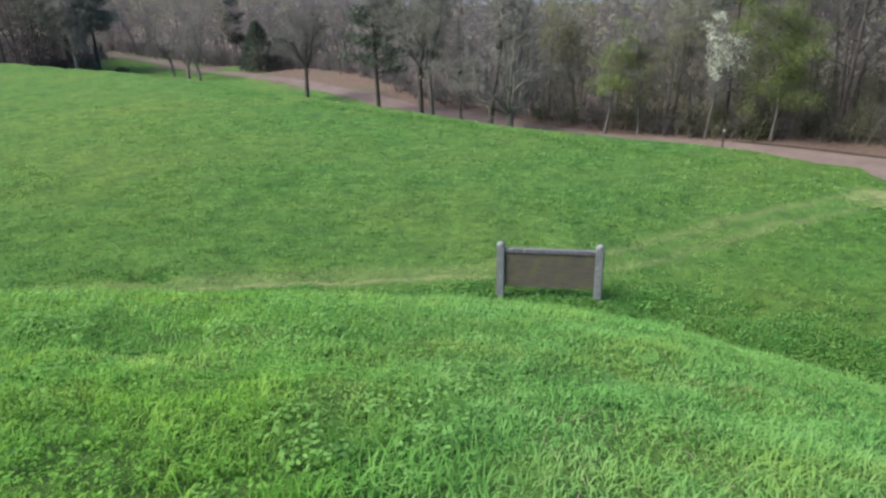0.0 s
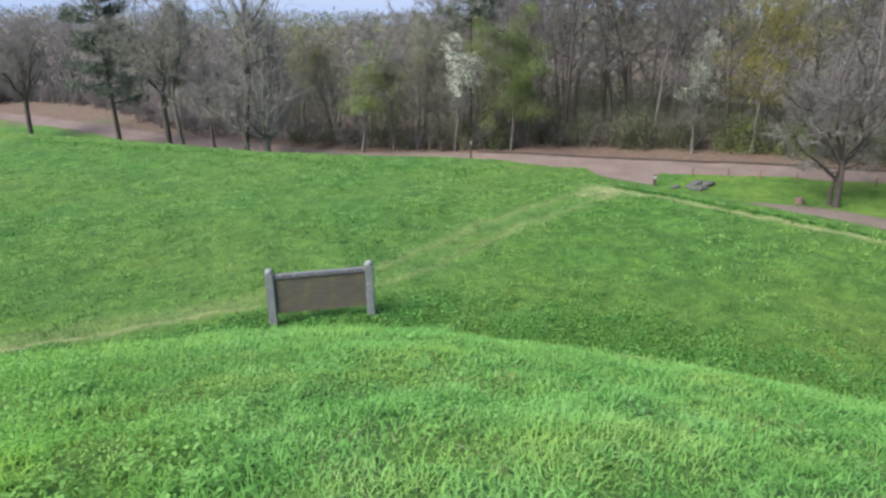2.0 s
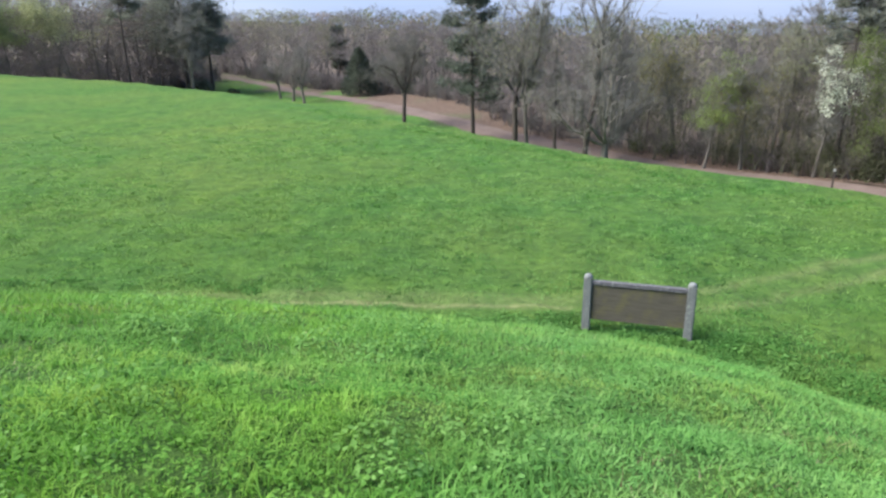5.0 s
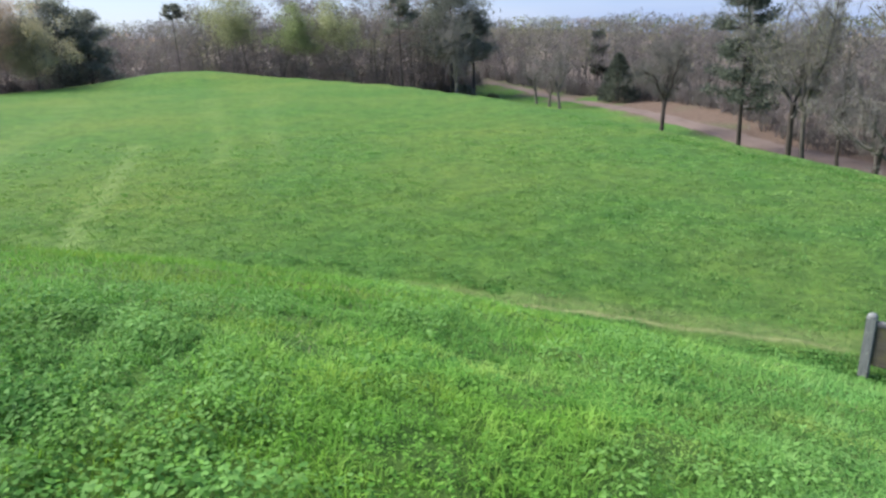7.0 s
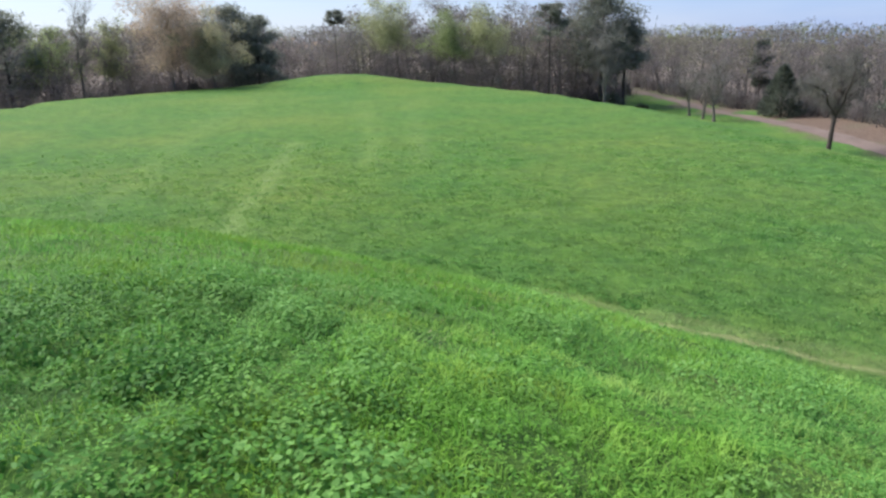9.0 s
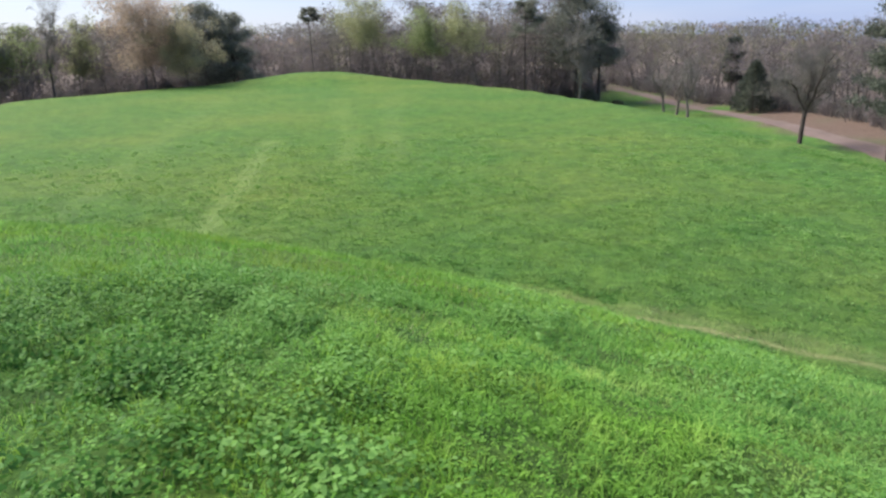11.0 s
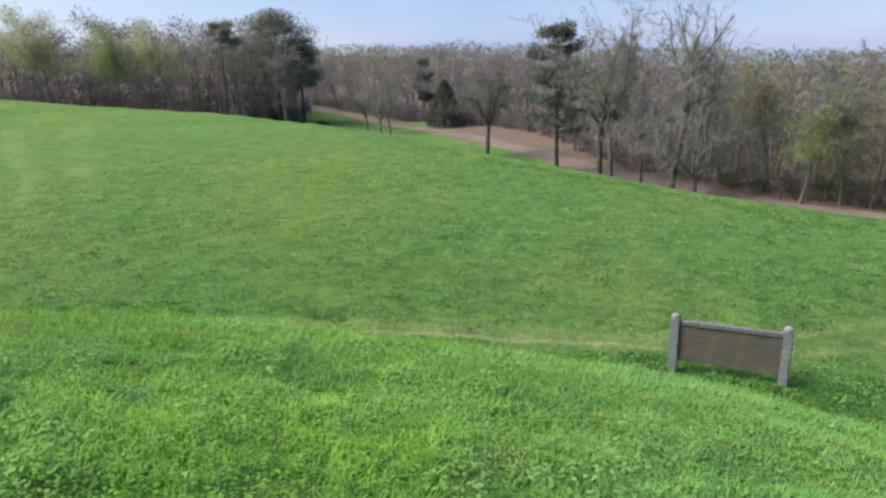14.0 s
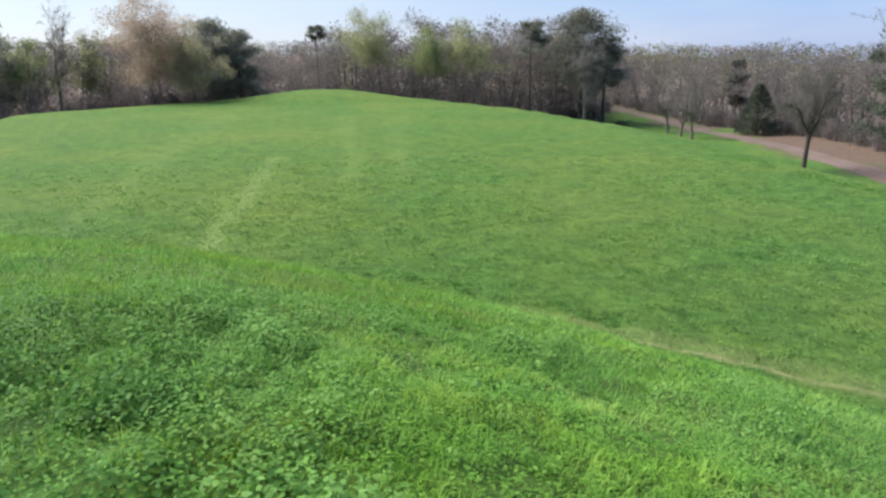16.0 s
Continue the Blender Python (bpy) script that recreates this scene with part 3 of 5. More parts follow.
def grow(rng, tall, form="forest", spread=1.0, thick=None, limbs=13, subs=4, subsubs=0, plain=False, low_fork=None, steep=1.0):
    """The branches of a tree, as lines with radii: (points, radii, level)."""
    thick = thick or tall * 0.014
    out = []

    def line(start, way, length, r0, r1, n, bend, lift):
        pts, w = [np.array(start, float)], unit(np.array(way, float))
        for _ in range(n):
            w = unit(w + rng.normal(size=3) * bend + np.array([0, 0, lift]))
            pts.append(pts[-1] + w * length / n)
        return pts, list(np.linspace(r0, r1, n + 1))

    trunks = []
    if form == "forest":
        trunks.append(line((0, 0, 0), (rng.normal() * 0.05, rng.normal() * 0.05, 1), tall * 0.93, thick, thick * 0.12, 9, 0.05, 0.06))
    else:
        bole = tall * (low_fork or (0.27 if form == "oak" else 0.32))
        vase = form == "vase"
        trunks.append(line((0, 0, 0), (rng.normal() * 0.03, rng.normal() * 0.03, 1), bole, thick, thick * 0.75, 6, 0.06, 0.15))
    trunks[0][1][0] *= 1.35
    out += [(*t, 0) for t in trunks]
    first = []
    p, r = trunks[0]
    if form != "forest":
        leaders, n = [], 10 if vase else (6 if limbs > 20 else 4) if form == "oak" else 3
        for k in range(n):
            az, up = k * 6.28 / n + rng.uniform(-0.5, 0.5), steep * rng.uniform(1.5, 3.2) if form == "oak" else rng.uniform(2.2, 4.5)
            bend = 0.26 if form == "oak" else 0.17
            if vase:
                # low limbs reach outwards, the others rise steeply
                up, bend = (rng.uniform(0.45, 1.0) if k % 2 else rng.uniform(2.2, 4.2)), 0.15
            at = p[-1] - np.array([0, 0, rng.uniform(0, 0.22) * bole * (k > 0)])
            leaders.append(line(at, (math.cos(az), math.sin(az), up), (tall - bole) * ((0.6 if k % 2 else 0.98) if vase else min(1.05, 0.72 + 0.1 * up)) * rng.uniform(0.92, 1.06), thick * rng.uniform(0.5, 0.72) * (0.72 if vase else 1), thick * 0.08, 8, bend, (0.16 if form == "oak" else 0.1) * steep))
        out += [(*one, 1) for one in leaders]
        for k in range(limbs):
            lp, lr = leaders[k % n]
            s = 0.3 + 6.2 * (k // n + rng.rand()) / (limbs // n + 1)
            i = int(s)
            az = rng.uniform(0, 6.28)
            way = unit(lp[i + 1] - lp[i]) * 0.7 + np.array([math.cos(az), math.sin(az), rng.uniform(-0.1, 0.35) - (0.3 if steep < 1 else 0)]) + unit(np.array([lp[i][0], lp[i][1], 0])) * 0.6
            first.append((*line(lp[i] + (lp[i + 1] - lp[i]) * (s - i), way, tall * (0.24 if vase else 0.36) * spread * (1.1 - 0.08 * s) * rng.uniform(0.7, 1.15), lr[i] * 0.6, 0.02, 6, 0.24, 0.09), 1))
    for k in range(limbs if form == "forest" else 0):
        az = k * 2.4 + rng.uniform(-0.4, 0.4)
        s = (0.32 if subs else 0.2) + (0.66 if subs else 0.78) * k / limbs
        i = min(int(s * (len(p) - 1)), len(p) - 2)
        at, rr = p[i] + (p[i + 1] - p[i]) * rng.rand(), r[i] * 0.45
        up = rng.uniform(0.35, 1.1)
        length = tall * (0.34 - 0.2 * abs(s - 0.5)) * spread * rng.uniform(0.7, 1.1)
        way = (math.cos(az), math.sin(az), up)
        first.append((*line(at, way, length, rr, rr * 0.18, 4 if plain else 7, 0.16, 0.05), 1))
    out += first
    second = []
    bearers = [(p, r, subs) for p, r, _ in first] + ([] if form == "forest" else [(p[3:], r[3:], subs + 2) for p, r in leaders])
    for p, r, count in bearers:
        for k in range(count):
            i = rng.randint(1, len(p) - 1)
            w = unit(p[i + 1] - p[i] + rng.normal(size=3) * (0.75 if form == "forest" else 0.6))
            second.append((*line(p[i], w, np.linalg.norm(p[-1] - p[0]) * rng.uniform(0.3, 0.6), r[i] * 0.55, r[i] * 0.12, 2 if plain else 4, 0.25, 0.06), 2))
    out += second
    for p, r, _ in second:
        for k in range(subsubs):
            i = rng.randint(1, len(p))
            w = unit(p[i] - p[i - 1] + rng.normal(size=3) * 0.8)
            out.append((*line(p[i], w, np.linalg.norm(p[-1] - p[0]) * rng.uniform(0.35, 0.7), r[i] * 0.6, r[i] * 0.15, 2, 0.25, 0.05), 3))
    return out


def wood_of(branches, small=0.0):
    sides = {0: 7, 1: 5, 2: 3, 3: 3} if small < 0.02 else {0: 5, 1: 3, 2: 3, 3: 3}
    return joined([tube(p, np.maximum(r, small), sides[lv]) for p, r, lv in branches])


def twigs_of(rng, branches, each, length, width, levels=(1, 2, 3)):
    base, way = [], []
    for p, r, lv in branches:
        if lv not in levels:
            continue
        p = np.array(p)
        n = each if lv > 1 else each // 2
        s = rng.uniform(0.25, 1, n) * (len(p) - 1.001)
        i = s.astype(int)
        base.append(p[i] + (p[i + 1] - p[i]) * (s - i)[:, None])
        way.append(unit(p[i + 1] - p[i] + rng.normal(size=(n, 3)) * 0.75 + np.array([0, 0, 0.18])))
    base, way = np.concatenate(base), np.concatenate(way)
    ln = length * rng.uniform(0.5, 1.2, len(base))
    return (*slivers(rng, base, way, ln, width * rng.uniform(0.6, 1.3, len(base))), base + way * ln[:, None])


def tinted(rng, v, lo=0.0, hi=1.0):
    """A tint for each triangle, a little lighter in some clumps."""
    n = len(v) // 3
    c = v.reshape(-1, 3, 3).mean(1)
    t = 0.36 * rng.uniform(0, 1, n) + 0.64 * lattice(c[:, 0] + c[:, 2] * 0.7, c[:, 1] - c[:, 2] * 0.5, 1.3)
    return np.repeat(lo + (hi - lo) * t, 3)


def tree_thing(name, x, y, label, category="tree", group=""):
    ob = new(name)
    ob.location = (x, y, at_ground(x, y) - 0.06)
    ob.rotation_euler = (0, 0, (x * 3.7 + y * 1.3) % 6.28)
    return tagged(ob, label, category, group)


def bare_tree(seed, x, y, tall, label, form="oak", spread=1.0, thick=None, bark=BARK, limbs=9, subs=6, subsubs=4, each=9, twig=0.8, buds=None, many=0, size=0.2, group="", tone=(0, 1), low_fork=None, steep=1.0, limb_bark=None, twigs=TWIG):
    rng = np.random.RandomState(seed)
    ob = tree_thing("tree", x, y, label, group=group)
    br = grow(rng, tall, form, spread, thick, limbs, subs, subsubs, False, low_fork, steep)
    v, f = wood_of([b for b in br if b[2] == 0], 0.014)
    mesh_part("trunk", mesh("trunk", v, f, [bark], smooth=True), ob)
    for b in br:
        if b[2] == 1:
            v, f = wood_of([b], 0.014)
            mesh_part("limb", mesh("limb", v, f, [limb_bark or bark], smooth=True), ob)
    wood = wood_of([b for b in br if b[2] > 1], 0.01)
    v, f, tips = twigs_of(rng, br, int(each * 1.4), twig * 0.85, 0.026, (1, 2, 3))
    tint, index = tinted(rng, v, *tone), np.zeros(len(f), int)
    mats = [twigs]
    if buds is not None:
        b = tips[rng.randint(0, len(tips), many)] + rng.normal(size=(many, 3)) * 0.12
        bv, bf = flakes(rng, b, size * rng.uniform(0.6, 1.3, many))
        f = np.concatenate([f, bf + len(v)])
        v = np.concatenate([v, bv])
        tint, index = np.concatenate([tint, tinted(rng, bv)]), np.concatenate([index, np.ones(many, int)])
        mats.append(buds)
    wv, wf = wood
    index = np.concatenate([index, np.full(len(wf), len(mats))])
    mesh_part("crown", mesh("crown", np.concatenate([v, wv]), np.concatenate([f, wf + len(v)]), mats + [BARK if bark is DARK_BARK else bark], np.concatenate([tint, np.full(len(wv), 0.5)]), index), ob)
    return ob


def crown_at(az, r, top):
    """The place at that bearing and distance, and the height of a tree there whose top stands at that level."""
    x, y = polar(az, r)
    return x, y, top - at_ground(x, y)


def leafy_tree(seed, x, y, tall, wide, low, label, leaf, many=2600, size=0.22, bark=BARK, thick=0.13, name="tree", group=""):
    """A tree with a full crown of small leaves or flowers between low and tall."""
    rng = np.random.RandomState(seed)
    ob = tree_thing(name, x, y, label, group=group)
    br = grow(rng, tall * 0.97, "forest", wide / (tall * 0.6), thick, 15, 4, 2)
    v, f = wood_of(br, 0.012)
    mesh_part("trunk", mesh("trunk", v, f, [bark], smooth=True), ob)
    tips = np.array([q for p, r, lv in br if lv > 0 for q in p[1:] if q[2] > low])
    lobes = tips[rng.randint(0, len(tips), 110)]
    lobes[:, :2] *= 0.5 * wide / (np.abs(tips[:, :2]).max() + 1e-6) * 1.4
    lobes[::3, 2] = rng.uniform(low + 0.1 * (tall - low), tall * 0.8, len(lobes[::3]))
    many = int(many * 3.4)
    b = lobes[rng.randint(0, len(lobes), many)] + unit(rng.normal(size=(many, 3))) * rng.rand(many, 1) ** 0.4 * np.array([0.15, 0.15, 0.12]) * wide
    b[:, 2] = np.maximum(b[:, 2], low * 0.8)
    v, f = flakes(rng, b, 0.56 * size * rng.uniform(0.4, 1.4, many))
    tv, tf, _ = twigs_of(rng, br, 8, 0.9, 0.04, (2, 3))
    index = np.concatenate([np.zeros(len(f), int), np.ones(len(tf), int)])
    tint = np.concatenate([tinted(rng, v), tinted(rng, tv)])
    mesh_part("crown", mesh("crown", np.concatenate([v, tv]), np.concatenate([f, tf + len(v)]), [leaf, TWIG], tint, index), ob)
    return ob


def pine(seed, x, y, tall, wide, low, label, clumps=46, each=34, thick=0.2, needle=0.55, group="", tiers=0, leaf=LIT_NEEDLE):
    """A pine: a bare lower trunk and loose tiers of needle clumps."""
    rng = np.random.RandomState(seed)
    ob = tree_thing("pine_tree", x, y, label, group=group)
    br = [([np.array([0.01 * tall * math.sin(3 * s), 0.01 * tall * (math.cos(2 * s) - 1), tall * s]) for s in np.linspace(0, 0.97, 10)], list(np.linspace(thick, 0.03, 10)), 0)]
    centres = []
    for k in range(clumps):
        s = low + (0.98 - low) * (k + rng.rand()) / clumps
        if tiers:
            # whorls of boughs with bare trunk between them
            s = low + (0.98 - low) * (int(tiers * k / clumps) + 0.6 + 0.3 * rng.normal()) / tiers
        q = (s - low) / (1 - low)
        az, reach = rng.uniform(0, 6.28), wide * 0.5 * (1.15 - 0.75 * q if tiers else 1.05 - 0.8 * q**3) * rng.uniform(0.45, 1.1)
        a = np.array([0, 0, tall * s])
        e = a + np.array([math.cos(az) * reach, math.sin(az) * reach, reach * rng.uniform(0.0, 0.35)])
        br.append(([a, (a + e) / 2 + rng.normal(size=3) * 0.1, e], [0.05, 0.035, 0.015], 1))
        centres += [e, a + (e - a) * 0.65] + ([a + (e - a) * 0.85] if tiers else [])
    v, f = wood_of(br)
    mesh_part("trunk", mesh("trunk", v, f, [DARK_BARK], smooth=True), ob)
    c = np.repeat(np.array(centres), each, 0)
    base = c + unit(rng.normal(size=c.shape)) * rng.rand(len(c), 1) ** 0.45 * (np.array([0.85, 0.85, 0.5]) if tiers else np.array([1.0, 1.0, 0.5]) * (wide / 6))
    way = unit(rng.normal(size=c.shape) + np.array([0, 0, 0.4]))
    v, f = slivers(rng, base, way, needle * rng.uniform(0.6, 1.2, len(c)), (0.16 if needle > 0.65 else 0.13) * rng.uniform(0.7, 1.3, len(c)))
    mesh_part("crown", mesh("crown", v, f, [leaf], tinted(rng, v)), ob)
    return ob


def cedar(seed, x, y, tall, wide, label):
    rng = np.random.RandomState(seed)
    ob = tree_thing("cedar_tree", x, y, label)
    v, f = tube([(0, 0, 0), (0, 0, tall * 0.5), (0, 0, tall * 0.95)], [0.2, 0.12, 0.02], 7)
    mesh_part("trunk", mesh("trunk", v, f, [DARK_BARK], smooth=True), ob)
    n = 5200
    s, az = rng.uniform(0.03, 1, n) ** 1.1, rng.uniform(0, 6.28, n)
    out = np.minimum(1, s / 0.12 + 0.55) * (1 - s) ** 0.72 * wide * 0.62
    out = out * (0.72 + 0.4 * lattice(az * 3, s * 9, 1.0)) * rng.uniform(0.55, 1.05, n)
    base = np.stack([np.cos(az) * out, np.sin(az) * out, s * tall], 1)
    way = unit(np.stack([np.cos(az), np.sin(az), rng.uniform(0.2, 1.3, n)], 1) + rng.normal(size=(n, 3)) * 0.3)
    v, f = slivers(rng, base, way, 0.5 * rng.uniform(0.5, 1.2, n), 0.2 * rng.uniform(0.6, 1.3, n))
    mesh_part("crown", mesh("crown", v, f, [NEEDLE], tinted(rng, v, 0, 0.8)), ob)
    return ob


def bush(seed, x, y, tall, wide, label, leaf, many=2600, size=0.16, name="bush"):
    rng = np.random.RandomState(seed)
    ob = tree_thing(name, x, y, label, "bush")
    stems = []
    for k in range(9):
        az = k * 2.4
        stems.append(([np.zeros(3), np.array([math.cos(az), math.sin(az), 1.6]) * tall * 0.25, np.array([math.cos(az) * wide * 0.3, math.sin(az) * wide * 0.3, tall * rng.uniform(0.6, 0.9)])], [0.04, 0.03, 0.01], 2))
    for p, r, _ in stems:
        v, f = tube(p, r, 4)
        mesh_part("stem", mesh("stem", v, f, [BARK], smooth=True), ob)
    d = unit(rng.normal(size=(many, 3)))
    d[:, 2] = np.abs(d[:, 2])
    rad = rng.uniform(0.45, 1.0, many) * (0.75 + 0.5 * lattice(d[:, 0] * 3 + d[:, 2] * 2, d[:, 1] * 3, 1.0))
    b = d * rad[:, None] * np.array([wide / 2, wide / 2, tall])
    v, f = flakes(rng, b, size * rng.uniform(0.5, 1.4, many))
    mesh_part("crown", mesh("crown", v, f, [leaf], tinted(rng, v)), ob)
    return ob


def polar(az, r):
    a = radians(az)
    return -math.sin(a) * r, math.cos(a) * r


def build_woods():
    """The woods all round, too many trees to count: a few patterns set down again and again, each turned and sized anew."""
    rng = np.random.RandomState(21)
    mats = [BARK, TWIG, BUD_GREEN, BUD_PALE, BUD_RUST, NEEDLE, DARK_BARK, BUD_GOLD, TWIG_MAUVE, TWIG_OLIVE, OLIVE]
    near, distant, singles = [], [], {}
    for k in range(14):
        close = k < 8
        br = grow(rng, 16.0, "forest", 0.95 + 0.1 * (k % 3), 0.15 + 0.02 * (k % 4), 14 if close else 9, 4 if close else 0, 0, True)
        wv, wf = wood_of(br, 0.02)
        if close:
            tv, tf, tips = twigs_of(rng, br, 40, 0.85, 0.036)
        else:
            # a lumpy crown of fine short twigs
            ends = np.array([q for b, _, lv in br if lv > 0 for q in b[2:]] + [b[-1] for b, _, lv in br if lv == 0])
            lobes = ends[rng.randint(0, len(ends), 16)] + rng.normal(size=(16, 3)) * 0.6
            many = 1250
            d = unit(rng.normal(size=(many, 3)))
            base = lobes[rng.randint(0, 16, many)] + d * rng.uniform(0.3, 1.0, (many, 1)) * np.array([2.1, 2.1, 1.6])
            tips = base
            tv, tf = slivers(rng, base, unit(d + rng.normal(size=(many, 3)) * 0.7 + np.array([0, 0, 0.35])), 0.44 * rng.uniform(0.5, 1.3, many), 0.2 * rng.uniform(0.6, 1.3, many))
        v, f = np.concatenate([wv, tv]), np.concatenate([wf, tf + len(wv)])
        tint = np.concatenate([np.full(len(wv), 0.4), tinted(rng, tv)])
        index = np.concatenate([np.full(len(wf), 6 if close and k % 3 == 0 else 0), np.ones(len(tf), int)])
        many = 1000 if close else 560
        high = tips[tips[:, 2] > (7.5 if close else 10.0)]
        bv, bf = flakes(rng, high[rng.randint(0, len(high), many)], (0.1 if close else 0.13) * rng.uniform(0.5, 1.3, many))
        (near if close else distant).append(((v, f, tint, index), (bv, bf, tinted(rng, bv))))
        for leafing in (None, BUD_PALE if k % 2 else BUD_RUST):
            first = new("tree")
            tagged(first, "leafless grey tree at the edge of the woods" if leafing is None else "tree with thin new buds at the edge of the woods", "tree", "trees at the edge of the woods")
            mesh_part("trunk", mesh("trunk", wv, wf, [DARK_BARK if close and k % 3 == 0 else BARK], smooth=True), first)
            cv, cf, ct, ci = tv, tf, tinted(rng, tv, *((0.1, 0.85) if close else (0.15, 0.6))), np.zeros(len(tf), int)
            if leafing is not None:
                cv, cf = np.concatenate([tv, bv]), np.concatenate([tf, bf + len(tv)])
                ct, ci = np.concatenate([ct, tinted(rng, bv)]), np.concatenate([ci, np.ones(len(bf), int)])
            mesh_part("crown", mesh("crown", cv, cf, [(TWIG, TWIG_MAUVE, TWIG_OLIVE)[k % 3] if close else TWIG_MAUVE] + ([leafing] if leafing else []), ct, ci), first)
            singles.setdefault(close, []).append([first, False])
    vs, fs, ts, ix, n = [], [], [], [], 0

    def put(v, f, t, i, x, y, z, s, turn, wide, tone):
        nonlocal n
        c, q = math.cos(turn), math.sin(turn)
        w = np.stack([(v[:, 0] * c - v[:, 1] * q) * s * wide + x, (v[:, 0] * q + v[:, 1] * c) * s * wide + y, v[:, 2] * s + z], 1)
        vs.append(w.astype(np.float32))
        fs.append((f + n).astype(np.int32))
        ts.append(np.clip(t * 0.75 + tone, 0, 1))
        ix.append(np.broadcast_to(i, len(f)))
        n += len(v)

    def plant(patterns, az_lo, az_hi, deep, step, thin, budding, kinds):
        az = az_lo
        rows = max(2, int(deep / step))
        for row in range(rows):
            az = az_lo + rng.rand()
            while az < az_hi:
                front = float(np.interp(az, [a for a, _, _ in WOODS], [w for _, w, _ in WOODS]))
                tall = float(np.interp(az, [a for a, _, _ in WOODS], [h for _, _, h in WOODS]))
                r = front + (row + rng.uniform(0, 0.9)) * step
                x, y = polar(az + rng.uniform(-0.3, 0.3), r)
                az += math.degrees(step * thin / r) * rng.uniform(0.6, 1.4)
                if float(to_line(np.array([x]), np.array([y]), ROAD_LINE)[0]) < 3.4 or inside(np.array([x]), np.array([y]), EDGE)[0]:
                    continue
                kind = patterns[rng.randint(len(patterns))]
                s = tall / 16 * rng.uniform(0.8, 1.06) * (0.75 if row == 0 and rng.rand() < 0.4 else 1)
                turn, wide, tone = rng.uniform(0, 6.28), rng.uniform(0.8, 1.15) if patterns is near else rng.uniform(1.0, 1.5), rng.uniform(-0.12, 0.3)
                z = at_ground(x, y) - 0.1
                if row < (3 if patterns is near else 2) and az_hi <= 82:
                    pick = singles[patterns is near][rng.randint(len(singles[patterns is near]))]
                    m = pose(x, y, z, 0, 0, math.degrees(turn)) @ Matrix.Diagonal((s * wide, s * wide, s, 1))
                    if pick[1]:
                        copy_thing(pick[0], m @ Matrix.Diagonal([1 / c for c in pick[0].scale] + [1]))
                    else:
                        pick[0].matrix_basis, pick[1] = m, True
                    continue
                hue = rng.choice([1, 8, 9], p=[0.4, 0.38, 0.22] if patterns is near else [0.22, 0.62, 0.16])
                put(*kind[0][:3], np.where(kind[0][3] == 1, hue, kind[0][3]), x, y, z, s, turn, wide, tone)
                if rng.rand() < budding:
                    put(kind[1][0], kind[1][1], kind[1][2], rng.choice(kinds), x, y, z, s, turn, wide, rng.uniform(-0.05, 0.25))

    plant(near, -78, -4, 26, 4.3, 1.0, 0.42, [2, 3, 4, 4, 7, 7])
    plant(distant, -4, 24, 32, 5.2, 1.0, 0.35, [3, 3, 4, 7])
    plant(distant, 24, 82, 30, 5.0, 1.0, 0.6, [3, 3, 3, 4, 2])
    plant(distant, 82, 282, 14, 9.0, 2.4, 0.2, [3, 4])
    for some in singles.values():
        for first, used in some:
            if not used:
                for o in (*first.children_recursive, first):
                    bpy.data.objects.remove(o)
    # brush at the foot of the woods
    az = -76.0
    while az < 80:
        front = float(np.interp(az, [a for a, _, _ in WOODS], [w for _, w, _ in WOODS]))
        for q in range(15 if az < 0 else 7 if az < 24 else 10):
            x, y = polar(az + rng.uniform(-0.6, 0.6), front + (rng.uniform(-1.0, 3) if q < 5 else rng.uniform(2, 29 if az < 0 else 34)))
            h, w = (rng.uniform(1.2, 3.4), rng.uniform(1.2, 2.4)) if q < 5 else (rng.uniform(3, 8) if az < 0 else rng.uniform(3.5, 9.5), rng.uniform(2.0, 4))
            if float(to_line(np.array([x]), np.array([y]), ROAD_LINE)[0]) < 2.4:
                continue
            m = 140 if az < 0 else 100
            fine = 0.034 if az < 0 else 0.075 if az < 24 else 0.12
            b = unit(rng.normal(size=(m, 3))) * rng.uniform(0.25, 1, (m, 1)) * np.array([w * 0.6, w * 0.6, h * 0.5]) + np.array([0, 0, h * 0.5])
            tv, tf = slivers(rng, b, unit(rng.normal(size=(m, 3)) * 0.7 + np.array([0, 0, 0.6])), rng.uniform(0.4, 1.1, m), fine)
            a = rng.normal(size=(5, 3)) * np.array([w * 0.3, w * 0.3, 0])
            sv, sf = slivers(rng, a, unit(rng.normal(size=(5, 3)) * 0.25 + np.array([0, 0, 1.0])), h * rng.uniform(0.6, 1.05, 5), 0.08 if az < 0 else 0.15)
            tv, tf = np.concatenate([tv, sv]), np.concatenate([tf, sf + len(tv)])
            green = rng.rand() < (0.5 if az < -8 else 0.1)
            put(tv, tf, tinted(rng, tv), rng.choice([1, 8, 8, 8] if az > -8 else [9, 9, 8, 10]), x, y, at_ground(x, y), 1, 0, 1, rng.uniform(-0.15, 0.1))
            if green:
                lv, lf = flakes(rng, b[:100], 0.15)
                put(lv, lf, tinted(rng, lv), rng.choice([2, 10, 10]), x, y, at_ground(x, y), 1, 0, 1, -0.25)
        az += 90.0 / front
